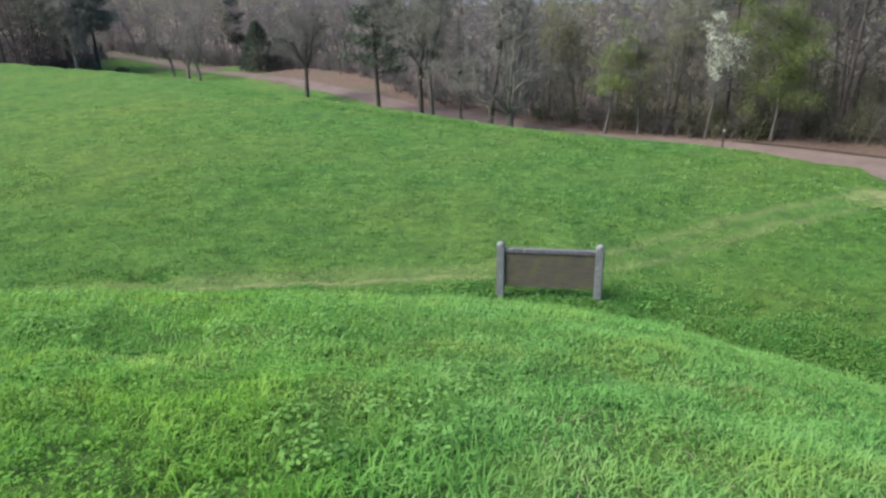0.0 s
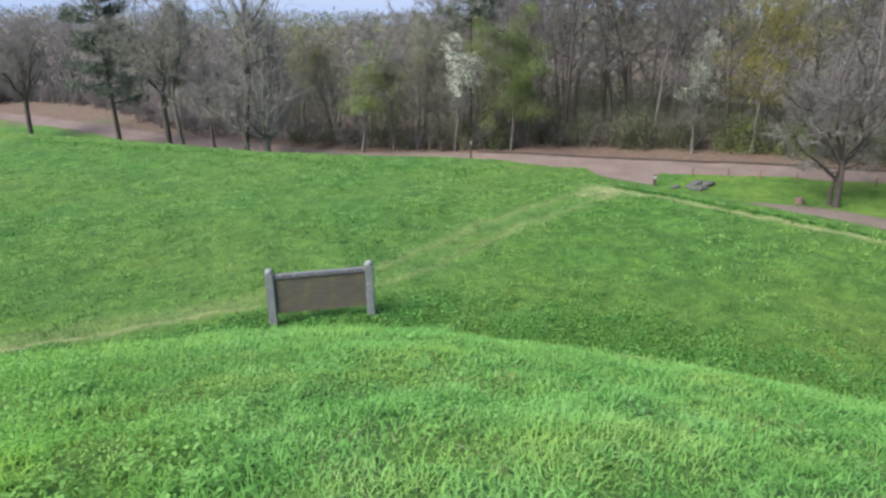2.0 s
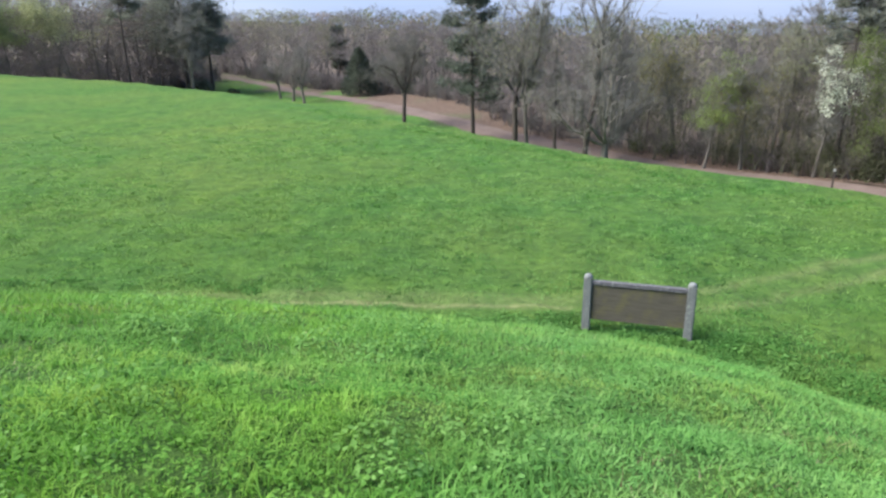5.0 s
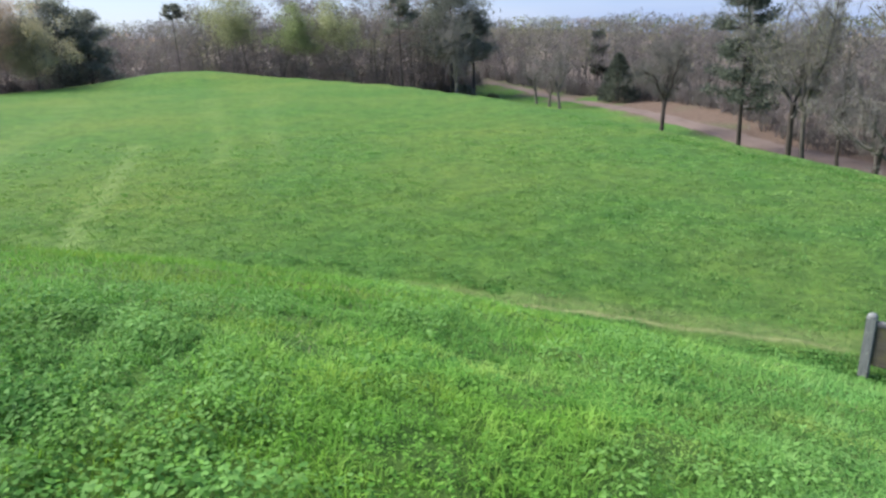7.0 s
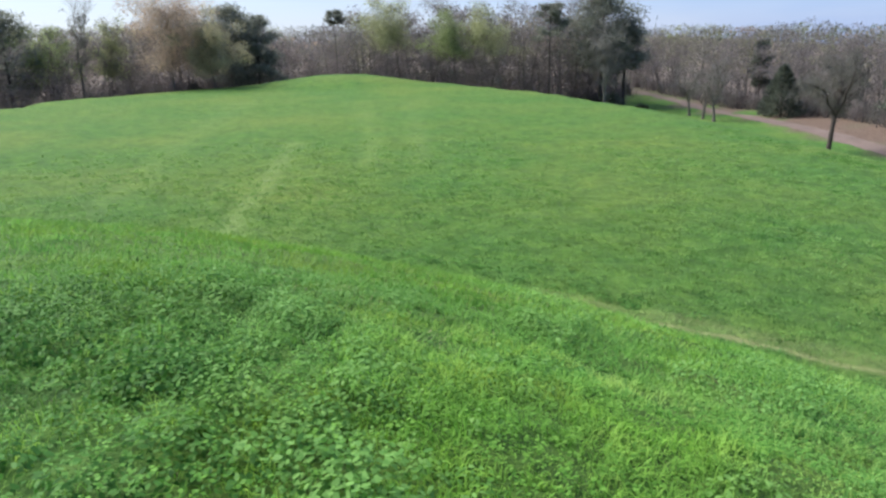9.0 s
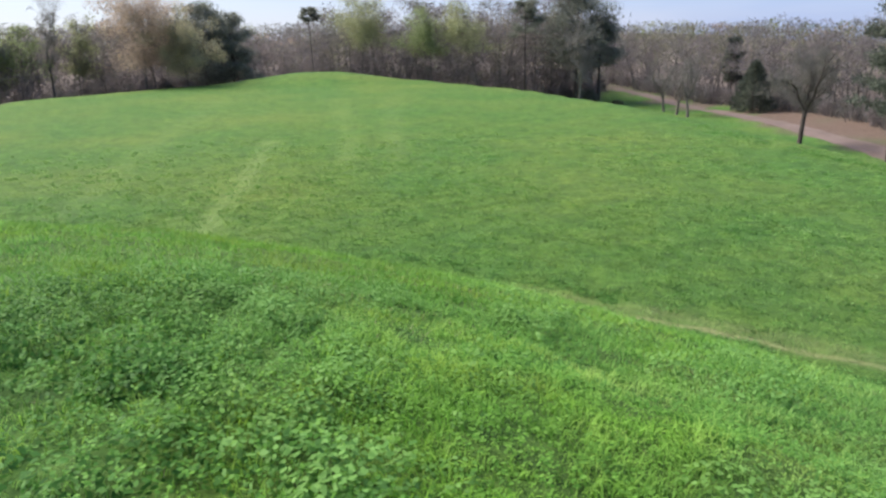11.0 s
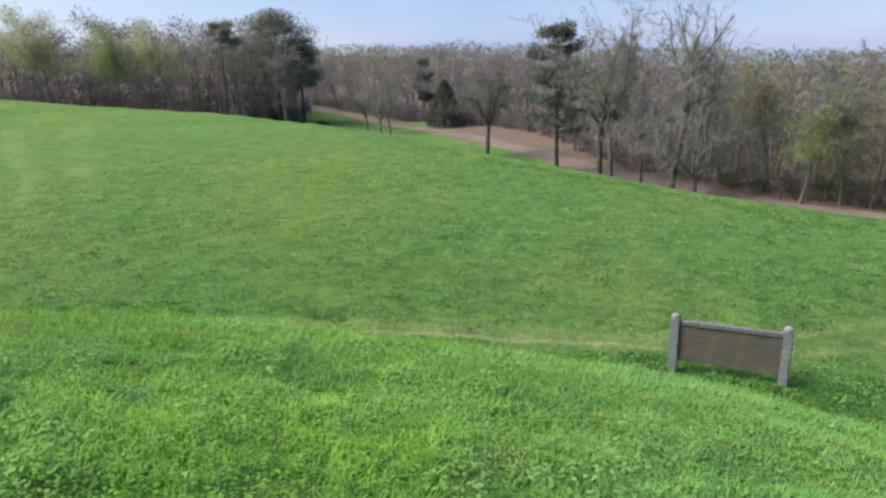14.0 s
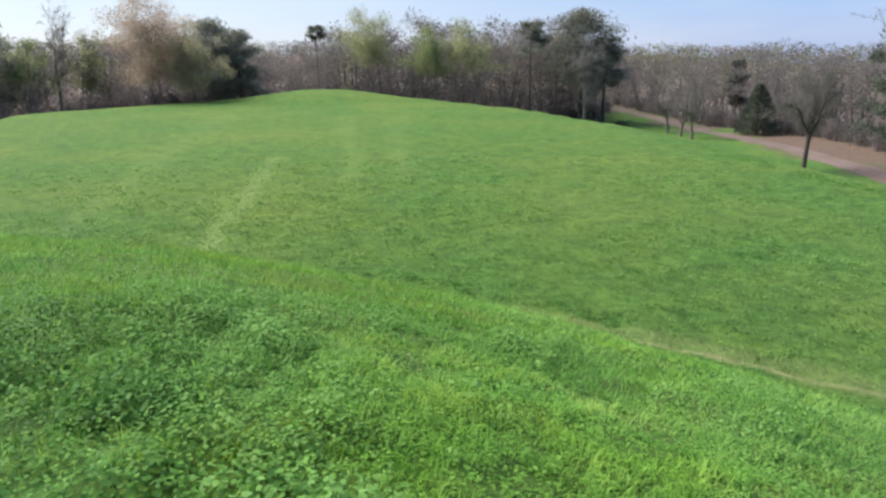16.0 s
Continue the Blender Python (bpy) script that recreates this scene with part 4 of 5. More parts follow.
    # the canopy of the far hills, row behind row up to the ridge
    for row in range(-4, 9):
        az = -66.0
        while az < (80 if row >= 0 else 2):
            r = 165 + (22 if row >= 0 else 18) * row + rng.uniform(-9, 9)
            az += math.degrees(6.2 / r) * rng.uniform(0.6, 1.3)
            front = float(np.interp(az, [a for a, _, _ in WOODS], [w for _, w, _ in WOODS]))
            if r < front + (24 if row >= 0 else 20):
                continue
            x, y = polar(az, r)
            z = at_ground(x, y)
            rise = float(np.interp(az, [a for a, _ in RIDGE], [e for _, e in RIDGE])) - 0.13 * (8 - row)
            if row < 0 and az < -22:
                rise = 1.2 + 0.4 * row
            tall = max(8.0, 6.4 + r * math.tan(radians(rise)) - z + rng.normal() * 0.45)
            m = 145
            d = unit(rng.normal(size=(m, 3)) + np.array([0, 0, 0.35]))
            b = d * rng.uniform(0.72, 1, (m, 1)) * np.array([4.3, 4.3, 4.6]) * (0.8 + 0.35 * lattice(d[:, 0] * 2 + row, d[:, 1] * 2 + az, 0.8))[:, None] + np.array([0, 0, tall - 4.6])
            if row < 0:
                b[:, 2] = tall - (tall - b[:, 2]) * 1.5
            kind = rng.choice([1, 8, 9, 3, 4, 2, 5], p=[0.25, 0.2, 0.33, 0.12, 0.03, 0.05, 0.02] if az > 2 else [0.17, 0.16, 0.35, 0.14, 0.04, 0.12, 0.02])
            v1, f1 = slivers(rng, b, unit(d * 0.6 + rng.normal(size=(m, 3))), 0.64 * rng.uniform(0.5, 1.3, m), 0.46)
            put(v1, f1, tinted(rng, v1, 0.3, 0.7), kind, x, y, z, 1, 0, 1, rng.uniform(0.0, 0.25) - (0.22 if row < 0 else 0.2))
    me = mesh("woodland", np.concatenate(vs), np.concatenate(fs), mats, np.concatenate(ts), np.concatenate(ix))
    tagged(new("woodland", me), "leafless grey-brown early spring woods with budding crowns", "woods", kind="stuff")


def build_trees():
    row = "trees along the road"
    bare_tree(131, *polar(10.39, 75.5), 10.9, "small dark leafless tree beside the dirt road", "oak", 0.75, 0.24, DARK_BARK, 18, 6, 4, 13, 0.7, group=row, tone=(0.0, 0.5), low_fork=0.34, limb_bark=DARK_BARK)
    pine(32, *polar(4.73, 67.5), 13.8, 7.0, 0.25, "tall ragged pine beside the dirt road", 60, 46, 0.22, 0.4, row, 7, NEEDLE)
    bare_tree(33, *polar(1.27, 62.5), 14.4, "tall leafless oak with a dark trunk", "fork", 0.7, 0.26, DARK_BARK, 18, 5, 4, 10, 0.7, BUD_PALE, 2200, 0.09, group=row, tone=(0.5, 1), low_fork=0.34, limb_bark=BARK)
    bare_tree(34, *polar(0.3, 63), 14.0, "slim leafless tree with grey bark", "fork", 0.55, 0.19, BARK, 14, 6, 4, 9, 0.7, BUD_PALE, 2400, 0.09, group=row, low_fork=0.33)
    bare_tree(35, *polar(-2.0, 60.5), 10.0, "small leafless tree with a thin trunk", "forest", 0.7, 0.15, DARK_BARK, 15, 4, 3, 9, 0.7, group=row, limb_bark=BARK)
    bare_tree(36, *polar(-4.39, 57.8), 15.0, "tall upright tree with a dark trunk and thin buds", "fork", 0.5, 0.24, DARK_BARK, 12, 4, 3, 8, 0.65, BUD_PALE, 1100, 0.09, group=row, low_fork=0.46, tone=(0.5, 1), limb_bark=BARK)
    bare_tree(147, *polar(-5.95, 58), 14.8, "large spreading leafless oak with grey limbs", "vase", 1.15, 0.34, PALE_BARK, 40, 4, 3, 8, 0.6, BUD_PALE, 500, 0.08, group=row, tone=(0.55, 1), low_fork=0.11, limb_bark=PALE_BARK)
    for k, (az, r, h) in enumerate([(20.1, 109, 8.6), (19.1, 104, 7.6), (18.3, 101, 8.8)]):
        bare_tree(40 + k, *polar(az, r), h, "small leafless tree with a pale slanting trunk", "oak", 0.9, 0.2, BARK, 8, 4, 3, 6, 0.7, group="small roadside trees")
    cedar(44, *polar(13.8, 109.6), 6.9, 5.4, "dense dark green cedar beside the road")
    pine(45, *crown_at(15.37, 132, 4.9), 3.2, 0.25, "narrow dark evergreen in front of bare woods", 46, 44, 0.16, 0.7, leaf=NEEDLE)
    # the oak on the lower lawn, with a second stem
    bare_tree(46, *polar(-50.6, 44.2), 11.8, "wide leafless oak with twisted limbs on the lawn", "oak", 1.1, 0.17, DARK_BARK, 26, 5, 4, 9, 0.5, tone=(0.3, 1), low_fork=0.23, steep=0.72, limb_bark=DARK_BARK, twigs=TWIG_MAUVE)
    bare_tree(47, *polar(-50.15, 44.5), 8.6, "dark leaning second stem beside the lawn oak", "oak", 0.7, 0.13, DARK_BARK, 8, 6, 4, 6, 0.6, tone=(0.3, 0.9), low_fork=0.2, steep=0.8)
    # coloured trees at the edge of the right-hand woods
    leafy_tree(50, *polar(-21.3, 57.0), 9.7, 3.2, 4.8, "slender tree in white blossom before the woods", BLOSSOM, 1300, 0.17)
    leafy_tree(51, *polar(-25.9, 56.6), 11.0, 5.8, 1.6, "tree in fresh green leaf at the wood's edge", BUD_LEAF, 9000, 0.17)
    leafy_tree(52, *polar(-40.2, 57.0), 8.6, 3.4, 4.2, "small tree in sparse greenish white blossom", BLOSSOM_FAINT, 480, 0.14)
    leafy_tree(53, *polar(-44.4, 57.8), 12.0, 6.6, 3.0, "tree with mustard yellow new leaves", BUD_GOLD, 5600, 0.19)
    leafy_tree(54, *polar(-57.5, 50), 9.0, 6.0, 2.5, "tree with yellow-green new leaves", BUD_GOLD, 4800, 0.19)
    leafy_tree(55, *polar(-13.6, 57.4), 8.4, 4.2, 3.2, "slender tree with yellow-green buds", BUD_LIME, 3400, 0.15)
    leafy_tree(56, *polar(-16.2, 57.8), 8.6, 5.4, 1.4, "small tree with dull olive buds", BUD_GOLD, 1500, 0.13)
    leafy_tree(59, *crown_at(-11.3, 62.5, 5.0), 6.5, 5.0, "tree with golden new leaves above the bare woods", BUD_GOLD, 1900, 0.15)
    leafy_tree(69, *crown_at(-18.6, 60, 7.0), 4.6, 6.0, "tree with pale green new leaves above the bare woods", BUD_PALE, 1300, 0.14)
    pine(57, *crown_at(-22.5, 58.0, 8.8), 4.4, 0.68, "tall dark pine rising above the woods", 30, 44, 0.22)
    bush(58, *polar(-58.8, 42.6), 4.3, 5.4, "large rounded olive-brown bush beside the track", OLIVE, 9000, 0.1)
    for k, (az, r, h, w) in enumerate([(-51.8, 56.6, 3.4, 4.8), (-55.6, 55.2, 3.8, 4.8), (-39.5, 59.0, 2.6, 3.4), (-43.6, 58.6, 3.4, 4.6), (-36.2, 58.8, 3.6, 3.4), (-47.5, 58.0, 2.8, 4.0), (-25.0, 57.4, 2.0, 2.6)]):
        bush(60 + k, *polar(az, r), h, w, "dull green bush at the edge of the woods", BUD_GREEN if k % 2 and k > 1 else OLIVE, 2600, 0.12)
    # the far end
    far = "pines beyond the platform"
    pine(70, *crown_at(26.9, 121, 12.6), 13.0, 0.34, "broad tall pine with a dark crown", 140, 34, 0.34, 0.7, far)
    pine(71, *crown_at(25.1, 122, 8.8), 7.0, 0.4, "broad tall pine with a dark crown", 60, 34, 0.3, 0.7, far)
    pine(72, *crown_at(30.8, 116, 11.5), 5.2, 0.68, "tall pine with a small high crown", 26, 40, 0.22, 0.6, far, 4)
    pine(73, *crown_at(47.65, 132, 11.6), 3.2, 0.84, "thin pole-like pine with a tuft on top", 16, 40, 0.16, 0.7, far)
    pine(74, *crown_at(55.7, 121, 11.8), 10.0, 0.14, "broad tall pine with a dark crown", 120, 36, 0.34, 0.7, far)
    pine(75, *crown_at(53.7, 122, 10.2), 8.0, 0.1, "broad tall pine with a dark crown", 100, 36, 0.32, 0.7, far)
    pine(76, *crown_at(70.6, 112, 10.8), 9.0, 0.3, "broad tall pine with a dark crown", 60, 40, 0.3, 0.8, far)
    bare_tree(77, *polar(26.5, 116), 13.5, "leafless tree with a forked white trunk", "fork", 1.0, 0.26, PALE_BARK, 18, 6, 4, 16, 0.8, tone=(0.35, 0.9), low_fork=0.2)
    buds = "budding trees beyond the platform"
    leafy_tree(80, *crown_at(60.0, 112, 11.8), 13.5, 2.2, "tall tree with rusty orange buds", BUD_RUST, 8600, 0.34, group=buds)
    leafy_tree(81, *crown_at(57.0, 110, 8.3), 9.0, 1.5, "tall tree with yellowish olive buds", BUD_KHAKI, 6400, 0.31, group=buds)
    leafy_tree(82, *crown_at(44.0, 126, 12.7), 12.0, 8.0, "tall tree with pale yellow-green buds", BUD_PALE, 5600, 0.32, group=buds)
    leafy_tree(83, *crown_at(38.2, 117, 10.7), 8.5, 8.0, "tall tree with fresh green buds", BUD_DULL, 4200, 0.31, group=buds)
    leafy_tree(84, *crown_at(34.5, 118, 11.3), 9.0, 9.0, "tall tree with pale yellow-green buds", BUD_PALE, 3400, 0.32, group=buds)
    leafy_tree(85, *crown_at(68.2, 114, 9.6), 8.0, 6.0, "tree with pale green buds", BUD_DULL, 2600, 0.36, group=buds)
    leafy_tree(88, *crown_at(64.3, 115, 9.1), 7.0, 6.5, "tree with pale green buds", BUD_PALE, 2000, 0.36, group=buds)
    bare_tree(89, *crown_at(66.0, 114, 13.0), "tall thin leafless tree standing above the woods", "fork", 0.5, 0.2, BARK, 12, 5, 4, 8, 0.8, low_fork=0.45)
    bush(86, *polar(26.0, 119), 2.2, 4.2, "dark low evergreen bush at the road's end", NEEDLE, 1500, 0.3)
    bush(87, *polar(23.6, 116), 1.0, 2.4, "low green bush at the road's end", OLIVE, 700, 0.25)


# ---- the sign and small things ----
def build_sign():
    a, b = Vector((1.29, 13.84)), Vector((3.33, 13.5))
    mid, along = (a + b) / 2, (b - a)
    ob = new("information_sign")
    ob.location = (mid.x, mid.y, at_ground(mid.x, mid.y) + 0.05)
    ob.rotation_euler = (0, 0, math.atan2(along.y, along.x))
    tagged(ob, "low weathered wooden sign with a blank brown panel between grey posts", "sign")
    half = along.length / 2
    for k, s in enumerate((-half, half)):
        bm = box(0.175, 0.175, 1.35, (s, 0, 0.45), 0.022)
        part("post", bm, POST_WOOD, ob, "grey weathered timber post with a rounded head")
        cap = bmesh.new()
        bmesh.ops.create_uvsphere(cap, u_segments=14, v_segments=8, radius=0.095, matrix=Matrix.Translation((s, 0, 1.125)) @ Matrix.Diagonal((0.94, 0.94, 0.8, 1)))
        post_head = part("post_head", cap, POST_WOOD, ob)
        post_head.data.polygons.foreach_set("use_smooth", [True] * len(post_head.data.polygons))
    part("rail", box(2 * half - 0.17, 0.12, 0.09, (0, 0, 1.01), 0.012), RAIL_WOOD, ob, "grey top rail")
    part("panel", box(2 * half - 0.17, 0.066, 0.745, (0, 0, 0.595), 0.006), PANEL_WOOD, ob, "brown stained panel with lichen")
    part("batten", box(2 * half - 0.17, 0.085, 0.035, (0, 0, 0.208), 0.006), PANEL_WOOD, ob)


def post_thing(name, x, y, tall, wide, mat, label, top=None, category="post", group=""):
    ob = new(name)
    ob.location = (x, y, at_ground(x, y) - 0.05)
    ob.rotation_euler = (0, 0, math.atan2(-x, y))
    tagged(ob, label, category, group)
    part("post", box(wide, wide, tall, (0, 0, tall / 2), wide * 0.12), mat, ob)
    if top:
        w, d, h, m, drop = top
        part("plate", box(w, d, h, (0, -wide / 2 - d / 2, tall - h / 2 - drop), min(w, d, h) * 0.2), m, ob)
    return ob


def build_small():
    post_thing("trail_marker", *polar(-22.6, 50.4), 2.0, 0.12, DARK_POST, "thin dark post with a small white plate at the road", (0.14, 0.03, 0.2, WHITE_PAINT, 0.02), "marker")
    post_thing("bollard", *polar(-37.6, 46.6), 0.75, 0.2, DARK_POST, "short dark bollard with a white band on bare dirt", (0.16, 0.03, 0.16, WHITE_PAINT, 0.08), "bollard")
    ob = post_thing("notice_post", *polar(-54.5, 47.2), 2.1, 0.2, BROWN_POST, "brown wooden post with a pale flat board on top", None, "post")
    part("board", box(0.95, 0.5, 0.1, (0, 0, 2.14), 0.02), STONE, ob, "pale board")
    for k, az in enumerate((-40.4, -43.0, -45.3, -47.8, -50.4, -52.9)):
        post_thing("fence_post", *polar(az, 49.8 + 0.2 * math.sin(k * 2)), 0.62, 0.11, BROWN_POST, "short brown fence post at the lawn's edge", group="posts along the lawn")
    rng = random.Random(5)
    for k in range(7):
        az, r = -39.2 - 2.6 * rng.random(), 45.6 + 2.6 * rng.random()
        x, y = polar(az, r)
        bm = bmesh.new()
        bmesh.ops.create_icosphere(bm, subdivisions=2, radius=0.5)
        for v in bm.verts:
            v.co *= 1 + 0.35 * (noise.noise(v.co * 1.7 + Vector((k, k, 0))))
            v.co = Vector((v.co.x * 1.35, v.co.y * 0.85, max(v.co.z, -0.3) * 0.62))
        me = bpy.data.meshes.new("stone")
        bm.to_mesh(me)
        bm.free()
        me.materials.append(STONE)
        ob = new("stone", me)
        s = rng.uniform(0.4, 0.85)
        ob.matrix_world = pose(x, y, at_ground(x, y) + 0.1 * s, 0, 0, rng.uniform(0, 180)) @ Matrix.Diagonal((s, s, s, 1))
        tagged(ob, "grey boulder lying beside the dirt pull-off", "stone", "boulders by the pull-off")
    bm = bmesh.new()
    bmesh.ops.create_cone(bm, cap_ends=True, segments=14, radius1=0.3, radius2=0.24, depth=0.36, matrix=Matrix.Translation((0, 0, 0.15)))
    bmesh.ops.bevel(bm, geom=bm.edges[:], offset=0.03, segments=2, affect="EDGES")
    me = bpy.data.meshes.new("tree_stump")
    bm.to_mesh(me)
    bm.free()
    me.materials.append(STUMP)
    ob = new("tree_stump", me)
    x, y = polar(-48.2, 44.2)
    ob.location = (x, y, at_ground(x, y))
    tagged(ob, "low reddish tree stump on the lawn", "stump")


# ---- the sward ----
def scatter(rng, n, az_lo, az_hi, r_lo, r_hi):
    az = np.radians(rng.uniform(az_lo, az_hi, n))
    r = np.sqrt(rng.uniform(r_lo**2, r_hi**2, n))
    return -np.sin(az) * r, np.cos(az) * r


def blades(rng, x, y, tall, width, lean, bent):
    """Grass blades; bent ones have a knee (three triangles), the others are single slivers."""
    n = len(x)
    base = np.stack([x, y, height(x, y) - 0.01], 1)
    a = rng.uniform(0, 2 * np.pi, n)
    out = np.stack([np.cos(a), np.sin(a), np.zeros(n)], 1)
    b = a + np.pi / 2 + rng.uniform(-0.6, 0.6, n)
    side = np.stack([np.cos(b), np.sin(b), np.zeros(n)], 1) * (width / 2)[:, None]
    up = np.array([0, 0, 1.0])
    if not bent:
        tip = base + up * tall[:, None] + out * (tall * lean)[:, None]
        v = np.stack([base - side, base + side, tip], 1).reshape(-1, 3)
        return v, np.arange(3 * n).reshape(-1, 3), 3
    knee = base + up * (tall * 0.62)[:, None] + out * (tall * lean * 0.35)[:, None]
    tip = base + up * (tall * (1.0 - 0.25 * lean))[:, None] + out * (tall * lean)[:, None]
    v = np.stack([base - side, base + side, knee - side * 0.8, knee + side * 0.8, tip], 1).reshape(-1, 3)
    i = np.arange(n)[:, None] * 5
    f = np.stack([i + [0, 1, 3], i + [0, 3, 2], i + [2, 3, 4]], 1).reshape(-1, 3)
    return v, f, 5


def sward_tint(rng, x, y):
    t = 0.28 * rng.rand(len(x)) + 0.3 * lattice(x, y, 2.6) + 0.5 * lattice(x + 31, y + 17, 0.45)
    return np.clip(t + 0.02, 0, 1)


def build_grass():
    rng = np.random.RandomState(3)
    vs, fs, ts, ix, n = [], [], [], [], 0

    def add(x, y, tall, width, lean, bent, tint, kind=0):
        nonlocal n
        v, f, k = blades(rng, x, y, tall, width, lean, bent)
        ix.append(np.full(len(f), kind))
        vs.append(v.astype(np.float32))
        fs.append((f + n).astype(np.int32))
        ts.append(np.repeat(tint, k))
        n += len(v)

    # long grass on the upper mound, near the crown
    x, y = scatter(rng, 68000, -66, 104, 1.6, 6.2)
    thick = smooth01((bearing(x, y) - 44 + 14 * (lattice(x, y, 1.8) - 0.5)) / 10)
    keep = rng.rand(len(x)) > 0.75 * thick
    x, y = x[keep], y[keep]
    tall = (0.04 + 0.15 * smooth01((lattice(x, y, 0.4) - 0.3) / 0.45) * (0.3 + lattice(x, y, 2.2))) * rng.uniform(0.5, 1.4, len(x))
    even = smooth01((-2 - bearing(x, y)) / 14)
    tint = sward_tint(rng, x, y)
    add(x, y, tall * (0.6 - 0.18 * even), rng.uniform(0.006, 0.011, len(x)), rng.uniform(0.4, 1.7, len(x)), True, tint + (0.6 - tint) * 0.6 * even)
    # finer, paler grass on its right-hand slope
    x, y = scatter(rng, 30000, -66, 4, 1.7, 10.5)
    keep = rng.rand(len(x)) < smooth01((4 - bearing(x, y)) / 12)
    x, y = x[keep], y[keep]
    tall = (0.035 + 0.07 * lattice(x + 3, y, 0.7)) * rng.uniform(0.6, 1.3, len(x))
    add(x, y, tall, rng.uniform(0.006, 0.012, len(x)) * np.maximum(1, np.hypot(x, y) / 5), rng.uniform(0.4, 1.8, len(x)), True, np.clip(0.22 + 0.3 * rng.rand(len(x)) + 0.35 * (lattice(x, y + 8, 0.9) - 0.4), 0, 1))
    # thinner behind the crown, fading out
    x, y = scatter(rng, 62000, 92, 294, 0.05, 9)
    keep = rng.rand(len(x)) < np.clip(1.2 - np.hypot(x, y) / 8, 0.05, 1)
    x, y = x[keep], y[keep]
    add(x, y, rng.uniform(0.05, 0.14, len(x)), rng.uniform(0.008, 0.016, len(x)), rng.uniform(0.2, 1.3, len(x)), False, sward_tint(rng, x, y))
    x, y = scatter(rng, 9000, -66, 88, 0.05, 1.7)
    add(x, y, rng.uniform(0.04, 0.11, len(x)), rng.uniform(0.006, 0.012, len(x)), rng.uniform(0.2, 1.3, len(x)), False, sward_tint(rng, x, y))
    # tussocks, whose blades lean outwards from their middle
    for kind, many in ((0, 200), (2, 800)):
        cx, cy = scatter(rng, many, -66, 88, 1.7, 9.0)
        keep = (kind == 2) | (bearing(cx, cy) > -8)
        cx, cy = cx[keep], cy[keep]
        m = 62
        wide = np.repeat(rng.uniform(0.03, 0.1, len(cx)), m)
        dx, dy = rng.normal(size=len(wide)) * wide, rng.normal(size=len(wide)) * wide
        x, y = np.repeat(cx, m) + dx, np.repeat(cy, m) + dy
        tall = np.repeat(rng.uniform(0.04, 0.09, len(cx)) * (0.6 + 0.7 * lattice(cx, cy, 1.6)), m) * rng.uniform(0.5, 1.1, len(x))
        tone = np.repeat(rng.uniform(-0.12, 0.3, len(cx)), m)
        add(x, y, tall, rng.uniform(0.006, 0.0115, len(x)), rng.uniform(0.3, 1.5, len(x)), True, np.clip(0.26 + tone + 0.4 * rng.rand(len(x)), 0, 1), kind)
    # dry straw, in worn patches
    x, y = scatter(rng, 26000, -66, 88, 1.7, 11)
    keep = rng.rand(len(x)) < smooth01((lattice(x + 9, y, 1.5) - 0.5) / 0.25) * np.where(bearing(x, y) < 5, 0.5, 0.45)
    x, y = x[keep], y[keep]
    add(x, y, rng.uniform(0.02, 0.07, len(x)), rng.uniform(0.004, 0.009, len(x)), rng.uniform(0.8, 3.0, len(x)), False, rng.rand(len(x)), 3)
    # the rest of its slope
    x, y = scatter(rng, 260000, -66, 88, 6.0, 30)
    keep = (np.hypot(x, y) < foot_at(bearing(x, y)) + 0.3) & (rng.rand(len(x)) < np.clip(9.0 / np.hypot(x, y), 0.25, 1))
    x, y = x[keep], y[keep]
    r = np.hypot(x, y)
    tall = (0.05 + 0.12 * lattice(x, y, 0.6) * (0.4 + lattice(x, y, 2.2))) * rng.uniform(0.5, 1.4, len(x))
    even, tint = smooth01((-2 - bearing(x, y)) / 14), sward_tint(rng, x, y)
    # tint darkens towards the rim, offsetting the light through its blades
    add(x, y, tall * (1 - 0.4 * even), rng.uniform(0.011, 0.021, len(x)) * (r / 8) ** 0.7, rng.uniform(0.4, 1.6, len(x)), False, np.clip(tint + (0.64 - tint) * 0.6 * even - 0.1 - 0.14 * smooth01((bearing(x, y) - 25) / 15) - 0.18 * even * smooth01((r / foot_at(bearing(x, y)) - 0.6) / 0.3), 0, 1))
    # shorter turf on the platform
    x, y = scatter(rng, 420000, -64, 76, 12, 50)
    r = np.hypot(x, y)
    keep = (r > foot_at(bearing(x, y)) - 0.2) & inside(x, y, EDGE) & (rng.rand(len(x)) < np.clip((16.0 / r) ** 1.6, 0.08, 1) * np.clip((50 - r) / 24, 0, 1))
    trail = np.minimum(to_line(x, y + 0.2, TRAIL) + 0.12 * (x > 2), to_line(x, y, RIM_TRAIL))
    keep &= rng.rand(len(x)) < np.clip(trail / 0.3, 0.08, 1)
    x, y, r = x[keep], y[keep], r[keep]
    clump = lattice(x, y, 0.5) * (0.5 + lattice(x, y, 3.0))
    tall = (0.015 + 0.1 * clump) * rng.uniform(0.6, 1.3, len(x))
    # tint contrast between patches stands in for the shade among turf clumps
    add(x, y, tall, rng.uniform(0.012, 0.026, len(x)) * (r / 16) ** 0.8, rng.uniform(0.4, 1.7, len(x)), False, np.clip(smooth01((lattice(x, y, 0.42) - 0.1) / 0.8) * 0.66 + lattice(x + 5, y, 1.4) * 0.35 + 0.12 * rng.rand(len(x)) - 0.1, 0, 1), 1)
    # denser clumps all over the platform
    x, y = scatter(rng, 17000, -64, 76, 13, 50)
